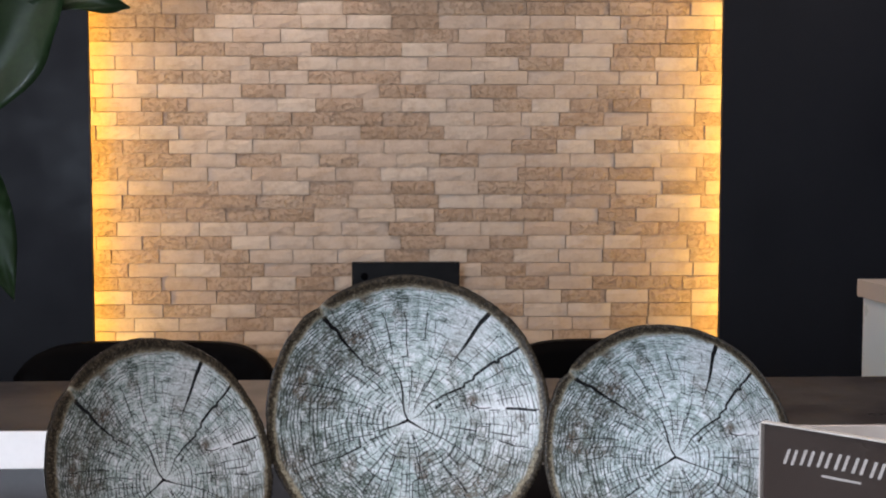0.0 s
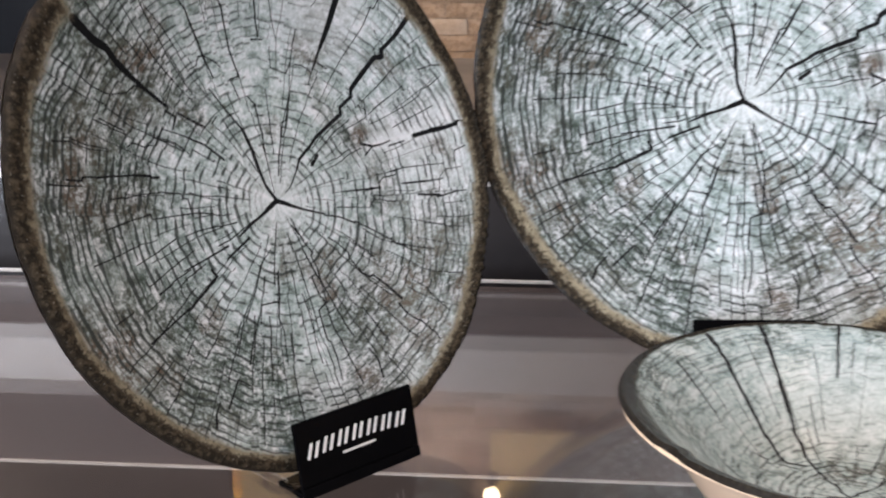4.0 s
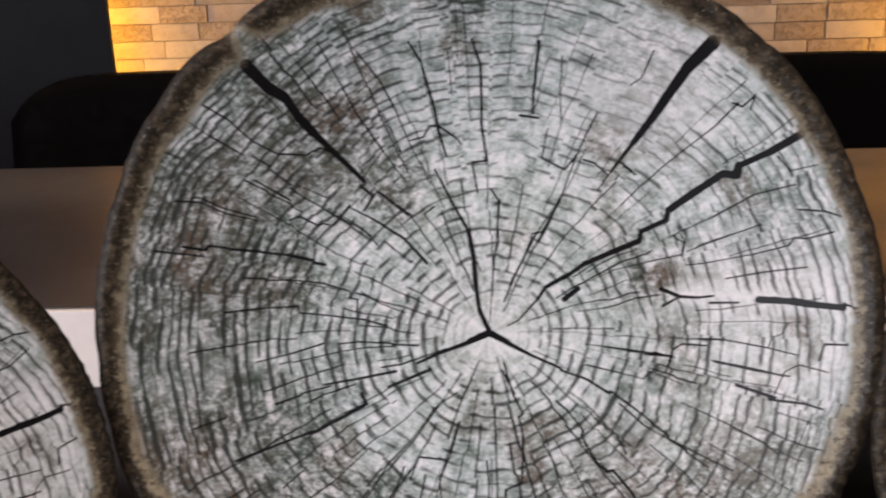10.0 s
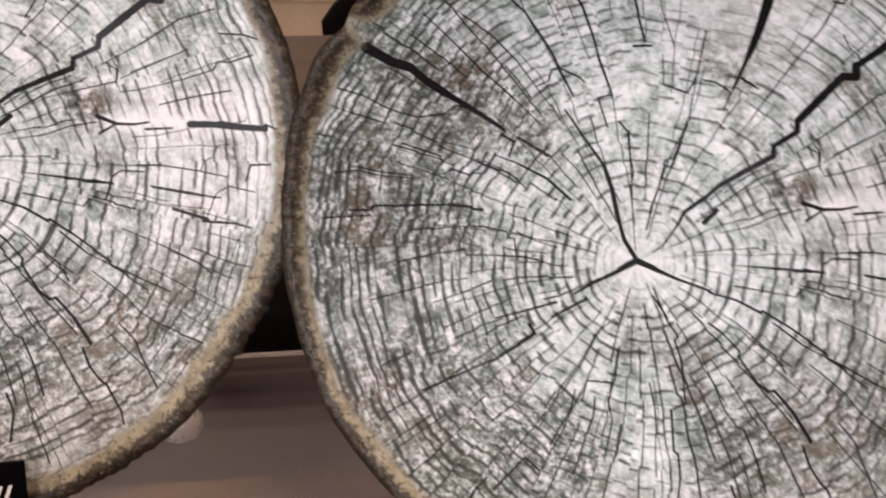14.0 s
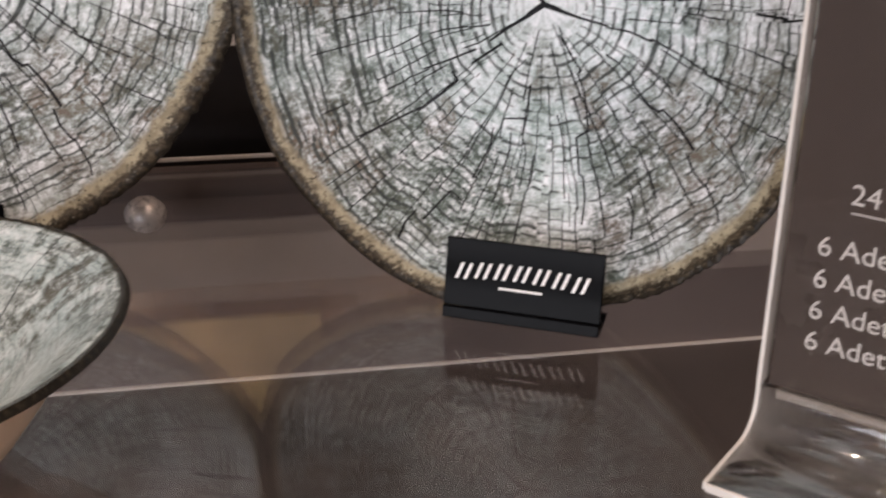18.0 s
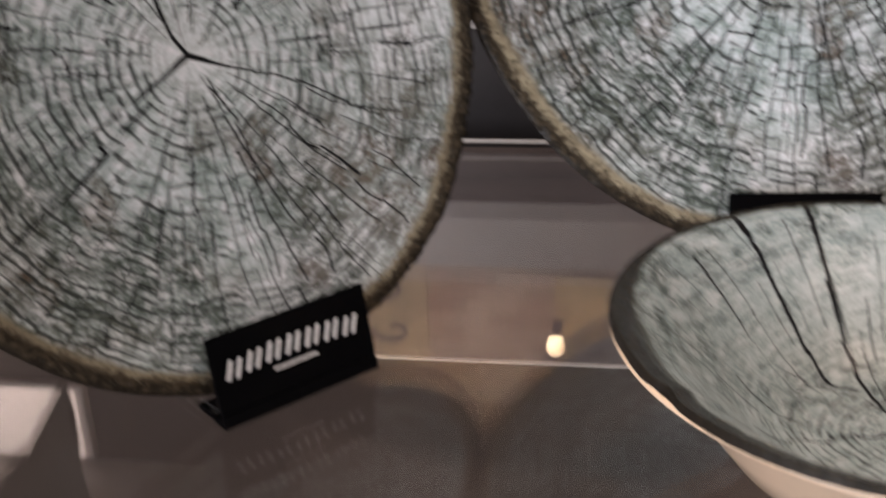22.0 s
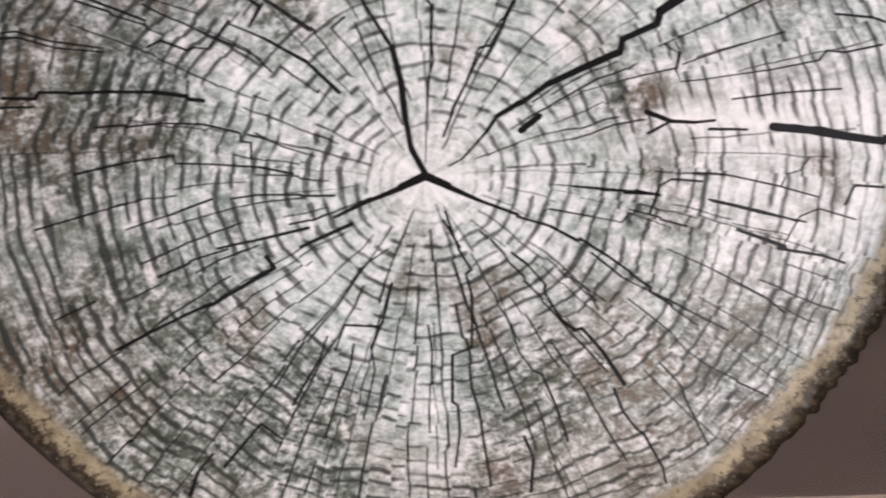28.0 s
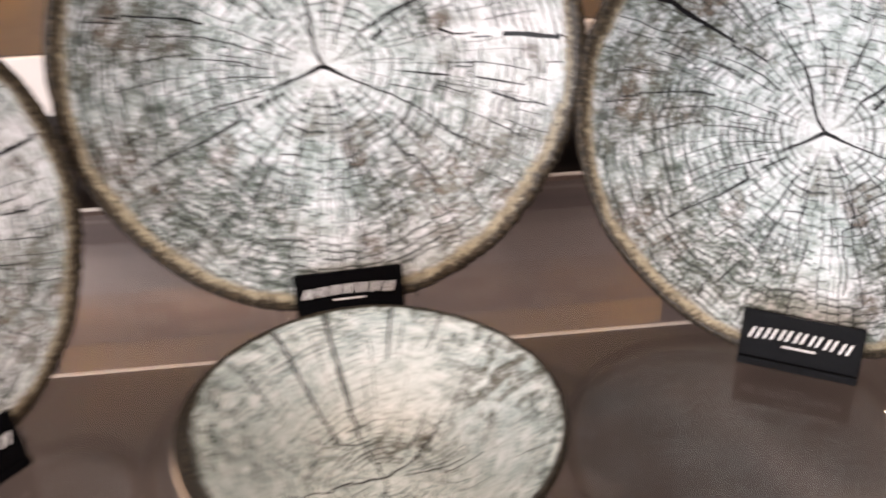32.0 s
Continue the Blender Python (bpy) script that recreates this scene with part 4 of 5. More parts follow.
# ---- bowl ----
def bowl():
    ob = thing("bowl", pose(0.011, -0.1835, TABLE, 0, 0, 0), "flared porcelain bowl with wood-ring print inside, cream outside", "bowl")
    R, n = 0.0765, 520
    gx, gy, quads = disc_grid(n)
    rr, a = np.hypot(gx, gy), np.arctan2(gy, gx)
    wav = 1.006 + 0.008 * np.cos(2 * a + 1) + 0.006 * np.sin(5 * a) - 0.02 * np.exp(-(np.angle(np.exp(1j * (a - radians(211)))) / 0.05) ** 2)
    depth = np.interp(rr, [0, 0.28, 0.42, 0.52, 0.66, 0.80, 0.93, 0.985, 1.0], [0.0095, 0.0100, 0.0125, 0.0185, 0.0300, 0.0400, 0.0468, 0.0482, 0.0461])
    depth = depth + 0.0006 * (soft_noise(gx, gy, 8, 3) - 0.5) * (rr > 0.9)
    me = quad_mesh("inside", np.stack([gx * R * wav, gy * R * wav, depth], 1), quads)
    x, y = gx * 1.04 - 0.05, gy * 1.04 - 0.08
    s = Slice(x, y, 2.1 / n)
    ang = lambda deg, r: (r * math.cos(radians(deg)), r * math.sin(radians(deg)))
    s.line([ang(128, 0.95), ang(130, 0.62), ang(131, 0.36), ang(118, 0.30)], 0.015, 0.009, 31, jag=0.010)
    s.line([ang(108, 0.98), ang(110, 0.6), ang(112, 0.3), (0, 0)], 0.013, 0.008, 32, jag=0.010)
    s.line([ang(82, 0.98), ang(84, 0.66)], 0.013, 0.006, 33, jag=0.005)
    s.line([ang(62, 0.98), ang(64, 0.72)], 0.008, 0.003, 39, jag=0.006)
    s.line([ang(148, 0.90), ang(152, 0.62)], 0.009, 0.003, 40, jag=0.008)
    s.line([ang(172, 0.62), ang(178, 0.36)], 0.005, 0.003, 41, jag=0.008)
    s.line([ang(30, 0.30), ang(35, 0.66)], 0.004, 0.002, 44, jag=0.008)
    s.line([(0, 0), ang(35, 0.2), ang(42, 0.5)], 0.009, 0.004, 34)
    s.line([(0, 0), ang(188, 0.25), ang(196, 0.6)], 0.009, 0.004, 35)
    s.line([(0, 0), ang(272, 0.3)], 0.008, 0.004, 36)
    s.line([ang(128, 0.3), ang(150, 0.55)], 0.004, 0.002, 37)
    s.line([ang(5, 0.2), ang(-5, 0.55)], 0.006, 0.003, 38)
    s.checks(84, 13, 1.6)
    s.year_rings(15)
    s.ring *= np.interp(rr, [0.38, 0.55, 0.9], [1.0, 0.50, 0.62])
    s.hair *= np.interp(rr, [0.38, 0.55], [0.95, 0.9])
    side = np.exp(-(np.angle(np.exp(1j * (a - radians(192)))) / 0.55) ** 2)
    front = np.exp(-(np.angle(np.exp(1j * (a - radians(265)))) / 1.1) ** 2)
    wide = 0.045 + 0.095 * side + 0.016 * front + 0.014 * (soft_noise(gx, gy, 4.0, 31) - 0.5) + 0.016 * (soft_noise(gx, gy, 26.0, 37) - 0.5)
    bark = np.clip((rr - (1 - wide)) / wide, 0, 1)
    mott = np.clip((soft_noise(gx, gy, 20.0, 71) - 0.40) / 0.22, 0, 1)
    ringed = np.exp(-((rr - 0.36) / 0.12) ** 2) * np.clip(0.35 + gy / np.maximum(rr, 0.05) * 0.7, 0.1, 1)
    knot = np.exp(-((gx - 0.16) / 0.20) ** 2 - ((gy - 0.30) / 0.075) ** 2)
    lip = np.clip((rr - 0.72) / 0.2, 0, 1)
    right = np.exp(-((gx - 0.72) ** 2 + (gy - 0.35) ** 2) / 0.06)
    left = np.exp(-((gx + 0.78) ** 2 + (gy - 0.1) ** 2) / 0.05)
    # soft cream highlight on the inner back wall, painted into the print's colour
    s.white = 0.24 * np.exp(-((gx - 0.14) / 0.42) ** 2 - ((gy - 0.50) / 0.26) ** 2) * np.clip((rr - 0.3) / 0.15, 0, 1)
    paint_print(me, s, bark, (np.clip((1.7 * knot + 0.8 * ringed + 1.6 * right + 1.0 * left + 1.0 * lip) * mott, 0, 1), np.clip((0.6 * right + 0.8 * knot) * mott, 0, 1)))
    me.materials.append(PRINT_PALE)
    tagged(new("inside", me), "printed wood-ring inside with dark rim").parent = ob
    prof = [(0.0, 0.004), (0.027, 0.004), (0.030, 0.0), (0.0350, 0.0), (0.0362, 0.003), (0.0385, 0.0060), (0.0465, 0.0125), (0.0545, 0.0235), (0.0600, 0.0335), (0.065, 0.0400), (0.0705, 0.0438), (0.0748, 0.0450), (0.0766, 0.0455), (0.0771, 0.0460), (0.0758, 0.0465)]
    part("outside", lathe(prof, 96), PORCELAIN, ob, "plain cream glazed outside and foot", True)


bowl()


# ---- name cards ----
def wordmark(parent, width, high, at):
    """A logo as a row of plain slanted strokes on a shallow arc, with one thin bar under them."""
    bm = bmesh.new()
    t, slot = width * 0.0125, width / 7
    for k in range(7):
        x = at[0] - width / 2 + slot * (k + 0.08)
        rise = high * 0.22 * (1 - ((k - 3) / 3) ** 2)
        for side in (0.0, 0.45):
            a, b = (x + slot * side, -high * 0.5 + rise), (x + slot * (side + 0.30), high * 0.5 + rise)
            c = [(a[0] - t, a[1]), (a[0] + t, a[1]), (b[0] + t, b[1]), (b[0] - t, b[1])]
            lo = [bm.verts.new((p, at[1] + q, at[2])) for p, q in c]
            hi = [bm.verts.new((p, at[1] + q, at[2] + 0.0003)) for p, q in c]
            bm.faces.new(hi), bm.faces.new(lo[::-1])
            for i in range(4):
                bm.faces.new((lo[i], lo[(i + 1) % 4], hi[(i + 1) % 4], hi[i]))
    bmesh.ops.recalc_face_normals(bm, faces=bm.faces)
    part("logo", bm, INK_WHITE, parent, "white plain logo strokes")
    part("logo_bar", box((at[0] - width * 0.17, at[1] - high * 0.90, at[2]), (at[0] + width * 0.15, at[1] - high * 0.76, at[2] + 0.0003)), INK_WHITE, parent, "thin white bar")


def name_card():
    """A folded black acrylic card: x along it, y up its front, leaning back on a lip with a rear leg."""
    ob = thing("name_card", pose(0, 0, 0), "folded black acrylic name card with white logo strokes", "sign", "name cards before the plates")
    w, h = 0.0275, 0.0285
    tilt = Matrix.Rotation(radians(78), 4, "X")
    bm = box((-w, 0.0045, -0.0018), (w, h, 0), 0.0004)
    bm.transform(tilt)
    part("panel", bm, ACRYLIC_BLACK, ob)
    bm = box((-w, 0.0, -0.0018), (w, 0.0043, 0.0006), 0.0005)
    bm.transform(tilt)
    part("lip", bm, ACRYLIC_BLACK, ob)
    part("rear_leg", box((-w, 0.0006, 0.0), (w, 0.017, 0.0018), 0.0004), ACRYLIC_BLACK, ob)
    wordmark(ob, 0.0475, 0.0056, (0.0, 0.0172, 0.0002))
    for c in ob.children[:]:
        if c.name.startswith("logo"):
            c.data.transform(tilt)
    return ob


card = name_card()
card.matrix_world = pose(0.2097, -0.1240, TABLE, 0, 0, -27.5)
copy_thing(card, pose(-0.1568, -0.1577, TABLE, 0, 0, 46.5))
copy_thing(card, pose(0.0050, -0.0515, TABLE, 0, 0, 3.5) @ Matrix.Diagonal((1, 1, 0.92, 1)))


# ---- menu stand ----
def bent_strip(path, half, x0, x1):
    """A sheet of that half thickness bent along path, a list of (y, z), from x0 to x1."""
    bm, rows = bmesh.new(), []
    for k, (y, z) in enumerate(path):
        (ya, za), (yb, zb) = path[max(k - 1, 0)], path[min(k + 1, len(path) - 1)]
        run = math.hypot(yb - ya, zb - za)
        ny, nz = (zb - za) / run * half, -(yb - ya) / run * half
        rows.append([bm.verts.new((x, y + f * ny, z + f * nz)) for x, f in ((x0, 1), (x1, 1), (x1, -1), (x0, -1))])
    for p, q in zip(rows, rows[1:]):
        for i in range(4):
            bm.faces.new((p[i], p[(i + 1) % 4], q[(i + 1) % 4], q[i]))
    bm.faces.new(rows[0][::-1])
    bm.faces.new(rows[-1])
    bmesh.ops.recalc_face_normals(bm, faces=bm.faces)
    return bm


def menu_stand():
    ob = thing("menu_stand", plane_pose((0.262, -0.2005, TABLE), (0.70, -0.714, 0.0), (0.0, 0.0, 1.0)), "clear acrylic menu stand holding a dark taupe printed card", "sign")
    W, H = 0.115, 0.157
    part("card", box((0.0015, 0.0163, -0.0012), (W - 0.0015, H - 0.001, 0.0), 0.0002), BOARD, ob, "dark taupe printed card")
    for z0, z1, name in ((0.0012, 0.0030, "front_sheet"), (-0.0037, -0.0020, "back_sheet")):
        part(name, box((0, 0.0161, z0), (W, H, z1), 0.0003), ACRYLIC, ob)
    part("edge_strip", box((-0.0012, 0.0161, -0.0037), (0.0, H, 0.0030), 0.0003), STEEL_EDGE, ob, "bright polished acrylic edge")
    part("top_strip", box((0.0, H, -0.0035), (W, H + 0.0012, 0.0030), 0.0003), STEEL_EDGE, ob, "bright polished acrylic edge")
    arc = [(0.0113 - 0.0102 * math.sin(k * PI / 16), 0.0113 - 0.0102 * math.cos(k * PI / 16)) for k in range(9)]
    path = [(0.0160, 0.0011)] + arc + [(0.0011, 0.0365)]
    part("foot", bent_strip(path, 0.0011, 0.0, W), ACRYLIC_THICK, ob, "clear acrylic foot with a rounded bend", True)
    part("foot_edge", bent_strip(path, 0.0012, -0.0012, -0.0001), STEEL_EDGE, ob, "bright polished acrylic edge")
    part("foot_front_edge", box((0, 0.0, 0.0366), (W, 0.0024, 0.0378), 0.0003), STEEL_EDGE, ob, "bright polished acrylic edge")
    part("fold", box((0.004, 0.0125, -0.0017), (W, 0.0160, 0.0009), 0.0006), FOLD, ob, "frosted lower fold of the acrylic pocket")
    wordmark(ob, 0.090, 0.0115, (0.062, 0.135, 0.0004))
    lines = [("24 PARÇA", 0.0162, 0.0740, 0.0080), ("6 Adet Çu", 0.0096, 0.0584, 0.0080), ("6 Adet Tat", 0.0096, 0.0491, 0.0080), ("6 Adet Ser", 0.0096, 0.0398, 0.0080), ("6 Adet Kas", 0.0096, 0.0305, 0.0080)]
    for text, x, y, size in lines:
        data = bpy.data.curves.new("lettering", "FONT")
        data.body, data.size, data.extrude = text, size, 0.0001
        data.materials.append(INK_WHITE)
        o = new("lettering_curve", data)
        bpy.context.view_layer.update()
        me = bpy.data.meshes.new_from_object(o.evaluated_get(bpy.context.evaluated_depsgraph_get()))
        bpy.data.objects.remove(o)
        me.transform(Matrix.Translation((x, y, 0.0005)))
        tagged(new("lettering", me), "white printed lettering").parent = ob
    part("underline", box((0.0170, 0.0714, 0.0002), (0.058, 0.0718, 0.0006)), INK_WHITE, ob, "thin white printed line")


menu_stand()


# ---- display table ----
def display_table():
    ob = thing("display_table", pose(0, 0, 0), "taupe display table with a smoked glass top", "table")
    sheet = part("glass_top", box((-1.5, -0.62, TABLE - 0.005), (1.5, 0.0800, TABLE), 0.0), GLASS, ob, "smoked glass top")
    sheet.data.materials.append(GLASS_BODY)
    for f in sheet.data.polygons:
        f.material_index = 0 if abs(f.normal.z) > 0.5 else 1
    sheet.visible_shadow = False
    part("back_edge", box((-1.5, 0.0800, TABLE - 0.0016), (1.5, 0.0808, TABLE + 0.0003)), STEEL_EDGE, ob, "bright polished glass edge")
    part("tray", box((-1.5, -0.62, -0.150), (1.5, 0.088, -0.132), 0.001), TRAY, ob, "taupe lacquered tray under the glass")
    part("back_panel", box((-1.5, 0.089, -0.150), (1.5, 0.098, TABLE - 0.010), 0.0), TAUPE_SHADED, ob, "taupe back panel with shade put into its colour")
    part("bead", box((-1.5, 0.0865, -0.132), (1.5, 0.0888, -0.1309)), STEEL_EDGE, ob, "thin bright bead along the tray")
    part("front_panel", box((-1.5, -0.632, -0.150), (1.5, -0.6205, TABLE - 0.001), 0.001), TAUPE, ob)
    for x in (-1.5, 1.488):
        part("side_panel", box((x, -0.6195, -0.150), (x + 0.012, 0.0885, TABLE - 0.0085), 0.001), TAUPE, ob)
    for x in (-1.44, 1.38):
        for y in (-0.6, 0.02):
            part("leg", box((x, y, FLOOR), (x + 0.06, y + 0.06, -0.1502), 0.003), TAUPE_DARK, ob)
    for x in (0.0745, 0.62):
        bm = bmesh.new()
        bmesh.ops.create_uvsphere(bm, u_segments=24, v_segments=14, radius=0.0098)
        bm.transform(Matrix.Translation((x, 0.055, -0.0215)) @ Matrix.Diagonal((1, 1, 0.88, 1)))
        part("glass_support", bm, PEARL, ob, "round polished metal support knob", True)
    return ob


display_table()


# ---- counter behind ----
def counter():
    ob = thing("counter", pose(0, 0, 0), "white-edged counter with a dark satin top behind the table", "counter")
    part("worktop", box((-1.7, 0.1165, 0.044), (1.7, 0.3915, 0.079), 0.001), TAUPE_DARK, ob)
    part("front_edge", box((-1.7, 0.1130, 0.0435), (1.7, 0.1163, 0.0815), 0.0008), WHITE_EDGE, ob, "white lacquered front edge")
    part("glass_cover", box((-1.7, 0.1166, 0.0792), (1.7, 0.392, 0.0818), 0.0005), BLACK_TOP, ob, "satin dark taupe cover")
    part("front_panel", box((-1.7, 0.150, FLOOR), (1.7, 0.170, 0.0438), 0.0), TAUPE_DARK, ob, "dark taupe front panel")
    for x in (-1.7, 1.68):
        part("end_panel", box((x, 0.1705, FLOOR), (x + 0.02, 0.37, 0.0438), 0.001), TAUPE_DARK, ob)


counter()


# ---- chairs ----
def chair():
    ob = thing("chair", pose(0, 0, FLOOR), "black leather armchair with a wide low rounded back", "chair", "black chairs by the stone wall")
    bm = bmesh.new()
    cols, rows = 26, 10
    grid = []
    for i in range(cols + 1):
        u = -1 + 2 * i / cols
        col = []
        for j in range(rows + 1):
            v = j / rows
            top = 0.70 - 0.075 * abs(u) ** 7.0
            z = 0.40 + (top - 0.40) * v
            half = 0.315 - 0.012 * (1 - v)
            col.append((u * half, 0.05 * (1 - u * u) + 0.07 * v, z))
        grid.append(col)
    for thick in (0.0, 0.045):
        vs = [[bm.verts.new((x, y - thick, z)) for x, y, z in col] for col in grid]
        for i in range(cols):
            for j in range(rows):
                f = (vs[i][j], vs[i + 1][j], vs[i + 1][j + 1], vs[i][j + 1])
                bm.faces.new(f if thick else f[::-1])
        if not thick:
            first = vs
    for i in range(cols):
        bm.faces.new((first[i][rows], first[i + 1][rows], vs[i + 1][rows], vs[i][rows])), bm.faces.new((first[i + 1][0], first[i][0], vs[i][0], vs[i + 1][0]))
    for j in range(rows):
        bm.faces.new((first[0][j], first[0][j + 1], vs[0][j + 1], vs[0][j])), bm.faces.new((first[cols][j + 1], first[cols][j], vs[cols][j], vs[cols][j + 1]))
    bmesh.ops.recalc_face_normals(bm, faces=bm.faces)
    part("backrest", bm, LEATHER, ob, "", True)
    part("seat", box((-0.29, -0.48, 0.32), (0.29, 0.0, 0.42), 0.03, None, 3), LEATHER, ob)
    for x in (-0.26, 0.24):
        for y in (-0.44, -0.05):
            part("leg", box((x, y, 0.0), (x + 0.02, y + 0.02, 0.3198), 0.002), CHROME, ob)
    return ob


chair_one = chair()
chair_one.matrix_world = pose(-0.640, 1.75, FLOOR, 0, 0, 0)
copy_thing(chair_one, pose(0.545, 1.75, FLOOR, 0, 0, 0))


# ---- the room ----
setting("floor", box((-4, -4.2, FLOOR - 0.1), (4, 3.2, FLOOR)), FLOOR_TILE, "grey tiled floor", "floor")
setting("ceiling", box((-4, -4.2, CEIL), (4, 3.2, CEIL + 0.1)), CEILING_PAINT, "white painted ceiling", "ceiling")
X0, X1 = -0.822, 0.832
setting("wall_north_panel", box((X0 - 0.15, WALL + 0.0135, FLOOR), (X1 + 0.15, WALL + 0.10, CEIL)), MORTAR, "rendered backing wall behind the stone", "wall")
setting("wall_north_west", box((-4, WALL - 0.105, FLOOR), (X0, WALL - 0.090, CEIL)), NAVY, "navy painted wall", "wall")
setting("wall_north_east", box((X1, WALL - 0.105, FLOOR), (4, WALL - 0.090, CEIL)), NAVY, "navy painted wall", "wall")
setting("wall_west", box((-4.1, -4.2, FLOOR), (-4, 3.2, CEIL)), WALL_DARK, "dark grey painted wall", "wall")
setting("wall_east", box((4, -4.2, FLOOR), (4.1, 3.2, CEIL)), WALL_PAINT, "grey painted wall", "wall")
wall_south = bmesh.new()
for lo, hi in (((-4, -4.3, FLOOR), (-3.7, -4.2, CEIL)), ((1.2, -4.3, FLOOR), (4, -4.2, CEIL)), ((-3.7, -4.3, FLOOR), (1.2, -4.2, -0.3)), ((-3.7, -4.3, 1.55), (1.2, -4.2, CEIL))):
    box(lo, hi, 0, wall_south)
setting("wall_south", wall_south, WALL_PAINT, "grey painted wall, unseen, with a wide opening added for light", "wall")

# includes the six added fixtures of the unseen front rows
for x, y in DOWNLIGHTS:
    ob = thing("downlight", pose(x, y, CEIL), "round white recessed ceiling downlight, lit", "lamp", "ceiling downlights")
    part("trim", lathe([(0.086, -0.001), (0.098, -0.001), (0.096, -0.008), (0.087, -0.008)], 32), WHITE_EDGE, ob)
    part("diffuser", lathe([(0.0, -0.004), (0.0855, -0.004)], 32), LAMP_GLOW, ob, "glowing diffuser")


# ---- black box and side cabinet ----
def light_panel():
    """A long lit trough high on the navy wall, beyond the plant."""
    ob = thing("light_panel", pose(-2.0, WALL - 0.105, 1.47), "long white wall light high on the navy wall, lit", "lamp")
    part("housing", box((-0.60, -0.030, -0.115), (0.60, 0.0, 0.115), 0.004), WHITE_EDGE, ob, "white metal housing")
    part("diffuser", box((-0.58, -0.040, -0.105), (0.58, -0.0305, 0.105), 0.003), PANEL_GLOW, ob, "glowing opal diffuser")


light_panel()


def wall_box():
    ob = thing("wall_unit", pose(-0.002, WALL - 0.002, 0.0), "flat black plastic unit mounted on the stone panel", "electronics")
    part("case", box((-0.146, -0.045, -0.10), (0.144, -0.015, 0.100), 0.002), BLACK_BOX, ob)
    part("bracket", box((-0.06, -0.0148, -0.06), (0.06, 0.0, 0.06), 0.001), BLACK_BOX, ob)
    bm = lathe([(0.0, -0.0005), (0.009, -0.0005), (0.010, 0.0008), (0.0, 0.0012)], 20)
    bm.transform(Matrix.Translation((-0.112, -0.0455, 0.062)) @ Matrix.Rotation(radians(90), 4, "X"))
    part("dial", bm, ACRYLIC_BLACK, ob, "small glossy black dial")


wall_box()

GOLD = worn("gold_leaf", (0.60, 0.46, 0.24), 0.38, 14, 0.25, 90, 0.0004)
ORNAMENT = worn("dark_brown_ornament", (0.07, 0.04, 0.02), 0.5, 30, 0.3)


def wall_plaque(curls=0, half=0.155):
    """A gold panel with curled dark ornament: x along it from its middle, z up from its foot."""
    ob = thing("wall_plaque", pose(0, 0, 0), "gold panel with dark curled ornament hung high on the wall" if curls else "plain gold panel hung on the stone wall", "picture", "gold panels on the wall")
    part("panel", box((-half, 0.002, 0.0), (half, 0.0115, 0.28), 0.002), GOLD, ob)
    for x in (-0.08, 0.08):
        part("spacer", box((x - 0.01, 0.0117, 0.13), (x + 0.01, 0.1165, 0.15), 0.001), BLACK_BOX, ob)
    for x, z, turn in () if not curls else ((-0.07, 0.19, 1), (0.07, 0.19, -1), (0.06, 0.075, -1)):
        pts = [(x + turn * (0.052 - 0.010 * s) * math.cos(1.3 * s), 0.0, z + (0.040 - 0.008 * s) * math.sin(1.3 * s)) for s in np.linspace(0, 4.4, 28)]
        part("scroll", tube(pts, 0.005, 6), ORNAMENT, ob, "", True)
    return ob


plaque = wall_plaque(0, 0.232)
plaque.matrix_world = pose(0.057, WALL - 0.118, 1.01)
curled = wall_plaque(1)
curled.matrix_world = pose(0.70, WALL - 0.118, 1.01)
copy_thing(curled, pose(-0.637, WALL - 0.118, 0.97))


def picture_light():
    """A small lit spot on a short arm over the panels."""
    ob = thing("wall_spotlight", pose(0, 0, 0), "small round wall spotlight with a warm lit bulb", "lamp", "spotlights on the wall")
    part("mount", box((-0.012, 0.062, -0.012), (0.012, 0.084, 0.012), 0.002), BLACK_BOX, ob)
    part("arm", tube([(0, 0.0, 0), (0, 0.0618, 0)], 0.004, 10), BLACK_BOX, ob)
    bm = bmesh.new()
    bmesh.ops.create_uvsphere(bm, u_segments=20, v_segments=12, radius=0.021)
    bm.transform(Matrix.Translation((0, -0.0205, 0)))
    part("bulb", bm, BULB_GLOW, ob, "warm glowing bulb", True)
    return ob


BULB_GLOW = glow("bulb_glow", (1.0, 0.80, 0.52), 14)
spot_light = picture_light()
spot_light.matrix_world = pose(-0.012, WALL - 0.2005, 1.14)
copy_thing(spot_light, pose(-0.168, WALL - 0.2005, 1.13))


def side_cabinet():
    ob = thing("cabinet", pose(0.964, 1.403, FLOOR, 0, 0, 0) , "white cabinet with a beige laminate top", "cabinet")
    top = 0.112 - FLOOR
    part("top", box((0.0, -0.50, top - 0.037), (0.60, 0.0, top), 0.001), CABINET_TOP, ob, "beige laminate top")
    part("body", box((0.010, -0.49, 0.06), (0.59, -0.01, top - 0.0372), 0.001), CABINET_SIDE, ob, "pale blue-white laminate body")
    part("plinth", box((0.03, -0.46, 0.0), (0.57, -0.03, 0.0598), 0.001), TAUPE_DARK, ob)
    part("hinge", box((0.004, -0.20, top - 0.052), (0.0098, -0.175, top - 0.0374), 0.0005), CHROME, ob, "small metal bracket")


side_cabinet()


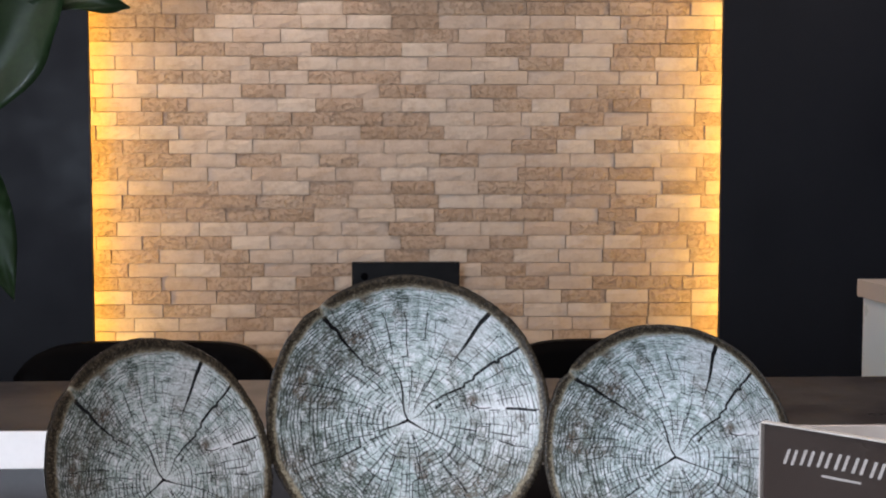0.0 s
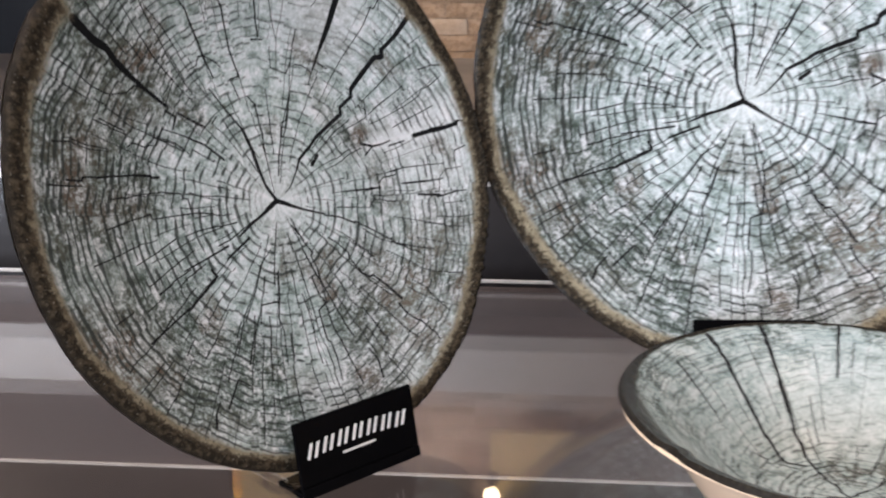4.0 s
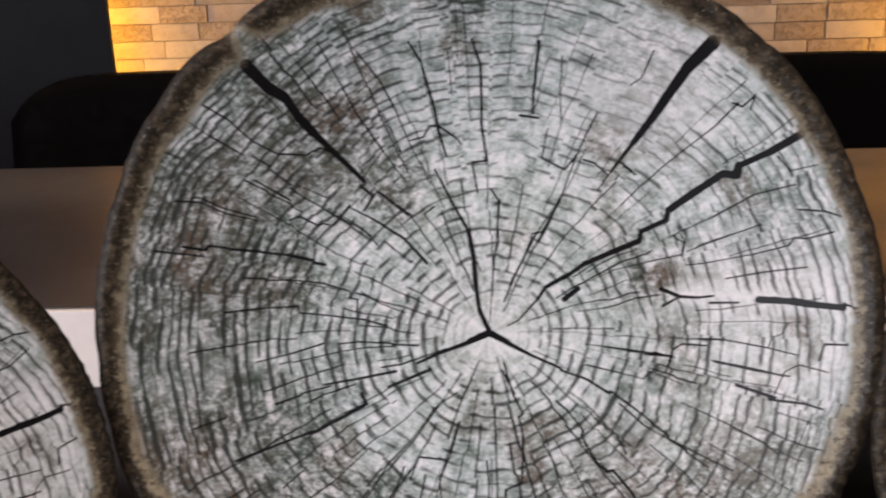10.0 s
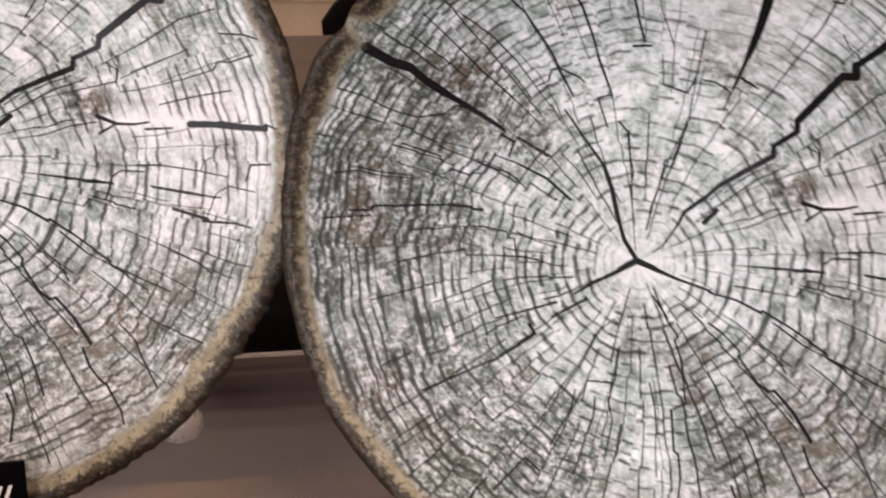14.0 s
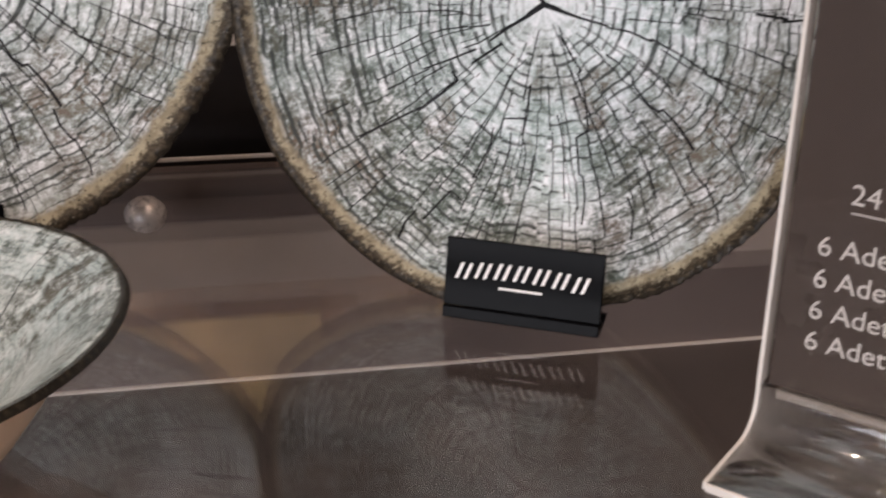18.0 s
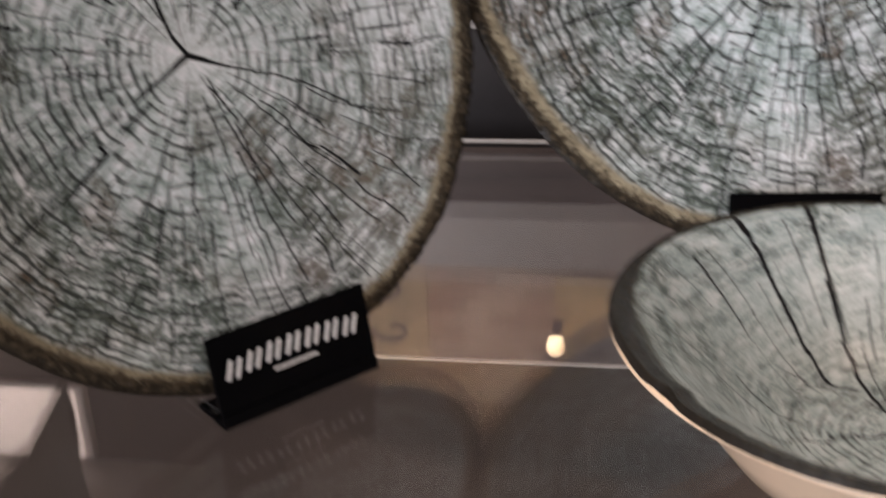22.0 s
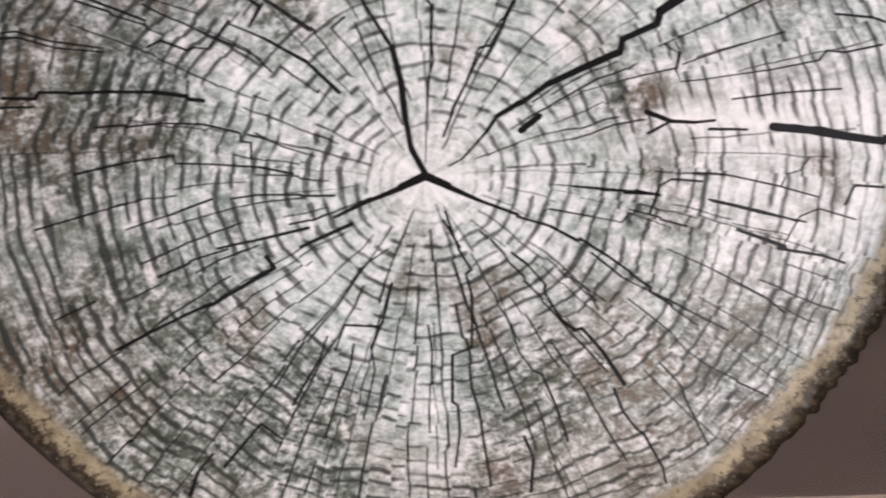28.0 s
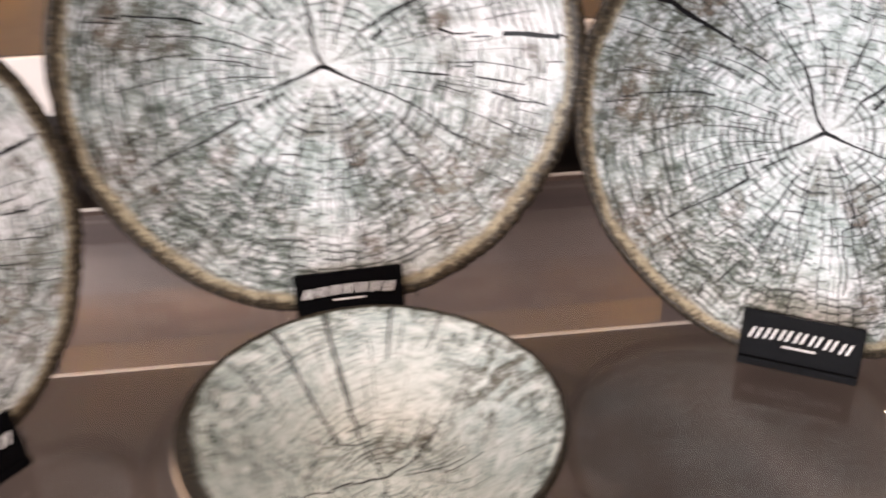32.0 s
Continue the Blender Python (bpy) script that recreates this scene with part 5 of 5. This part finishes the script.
# ---- plant ----
def leaf_mesh(length, width, bend, fold, seed):
    r = np.random.RandomState(seed)
    bm, rows, cols = bmesh.new(), 22, 8
    grid = []
    for i in range(rows + 1):
        s = i / rows
        half = width * (math.sin(PI * min(1, s * 0.93 + 0.07) ** 0.75) ** 0.9) * (1 - 0.1 * s) + 0.0003
        row = []
        for j in range(cols + 1):
            t = -1 + 2 * j / cols
            wave = 0.006 * math.sin(9 * s + 2 * t + seed)
            back = -0.028 * abs(t) ** 1.5 * (1 - min(1, s * 5)) 
            row.append(bm.verts.new((t * half, s * length + back, -bend * s * s * length + fold * half * abs(t) + wave * abs(t))))
        grid.append(row)
    for i in range(rows):
        for j in range(cols):
            bm.faces.new((grid[i][j], grid[i][j + 1], grid[i + 1][j + 1], grid[i + 1][j]))
    top = bm.faces[:]
    bmesh.ops.solidify(bm, geom=top, thickness=0.0007)
    return bm


def plant():
    base = Vector((-0.62, 0.26, 0.0818))
    ob = thing("potted_plant", Matrix.Translation(base), "potted plant with large dark green drooping leaves", "plant")
    part("pot", lathe([(0.0, 0.001), (0.055, 0.0), (0.075, 0.11), (0.079, 0.118), (0.072, 0.119), (0.066, 0.105), (0.0, 0.100)], 40), POT, ob, "", True)
    leaves = [((-0.43, 0.10, 0.365), (-0.385, 0.10, 0.212), 0.030, 1), ((-0.355, 0.12, 0.508), (-0.272, 0.12, 0.503), 0.014, 2), ((-0.360, 0.12, 0.508), (-0.440, 0.10, 0.37), 0.045, 3), ((-0.50, 0.2, 0.48), (-0.62, 0.1, 0.40), 0.06, 4), ((-0.52, 0.24, 0.5), (-0.60, 0.34, 0.45), 0.06, 5), ((-0.482, 0.20, 0.37), (-0.442, 0.20, 0.225), 0.024, 6), ((-0.507, 0.20, 0.385), (-0.482, 0.20, 0.283), 0.026, 7)]
    for a, b, width, seed in leaves:
        a, b = Vector(a) - base, Vector(b) - base
        way = (b - a).normalized()
        side = way.cross(Vector((0.1, -1, 0.3))).normalized()
        up = side.cross(way)
        bm = leaf_mesh((b - a).length, width, 0.1, 0.35, seed)
        bm.transform(Matrix.Translation(a) @ Matrix((side, way, up)).transposed().to_4x4())
        leaf = part("leaf", bm, LEAF, ob, "", True)
        pts = [Vector((0, 0, 0.10)).lerp(a, s) + Vector((0, 0, 0.10 * math.sin(PI * s))) for s in np.linspace(0, 1, 12)]
        part("stalk", tube(pts, 0.0028, 7), STEM, leaf, "", True)


plant()


# ---- stone panel ----
def brick_mesh(name, length, high, seed):
    """A split-face strip: a rough front over plain sides."""
    r = np.random.RandomState(seed)
    bm, nx, nz = bmesh.new(), 5, 3
    proud = 0.020 + r.uniform(-0.0022, 0.0026)
    grid = [[bm.verts.new((length * i / nx, -(proud + r.uniform(-0.0006, 0.0006) - (0.0014 if i in (0, nx) or j in (0, nz) else 0)), high * j / nz)) for j in range(nz + 1)] for i in range(nx + 1)]
    for i in range(nx):
        for j in range(nz):
            bm.faces.new((grid[i][j], grid[i + 1][j], grid[i + 1][j + 1], grid[i][j + 1]))
    rim = [grid[i][0] for i in range(nx + 1)] + [grid[nx][j] for j in range(1, nz + 1)] + [grid[i][nz] for i in range(nx - 1, -1, -1)] + [grid[0][j] for j in range(nz - 1, 0, -1)]
    back = [bm.verts.new((v.co.x, 0, v.co.z)) for v in rim]
    for k in range(len(rim)):
        bm.faces.new((rim[k], back[k], back[(k + 1) % len(rim)], rim[(k + 1) % len(rim)]))
    me = bpy.data.meshes.new(name)
    bm.to_mesh(me)
    bm.free()
    me.materials.append(STONE)
    return me


COURSE = 0.0372
LENGTHS = [0.104, 0.118, 0.121, 0.123, 0.128]
VARIANTS = [[brick_mesh("brick", n - 0.0022, COURSE - 0.0017, 10 * i + k) for k in range(5)] for i, n in enumerate(LENGTHS)]
panel = tagged(new("stone_panel"), "split-face travertine strip cladding in cream and brown", "wall", kind="structure")
panel.matrix_world = Matrix.Translation((0, WALL + 0.022, 0))
r = random.Random(4)
rest, singles = bmesh.new(), 0
z, row = -0.165, 0
while z < CEIL - COURSE:
    x = X0 - 0.14 + (row % 2) * 0.062 + r.uniform(-0.02, 0.02)
    while x < X1 + 0.1:
        k = r.randrange(len(LENGTHS))
        me = VARIANTS[k][r.randrange(5)]
        if singles < 298 and X0 < x + 0.05 < X1 and -0.13 < z < 0.80 and (z < 0.6 or r.random() < 0.9):
            ob = new("brick", me)
            ob.parent, ob.location = panel, (x, 0, z)
            singles += 1
        else:
            mark = len(rest.verts)
            rest.from_mesh(me)
            rest.verts.ensure_lookup_table()
            for v in rest.verts[mark:]:
                v.co += Vector((x, 0, z))
        x += LENGTHS[k]
    z += COURSE
    row += 1
tagged(part("brick_courses", rest, STONE, panel), kind="stuff")
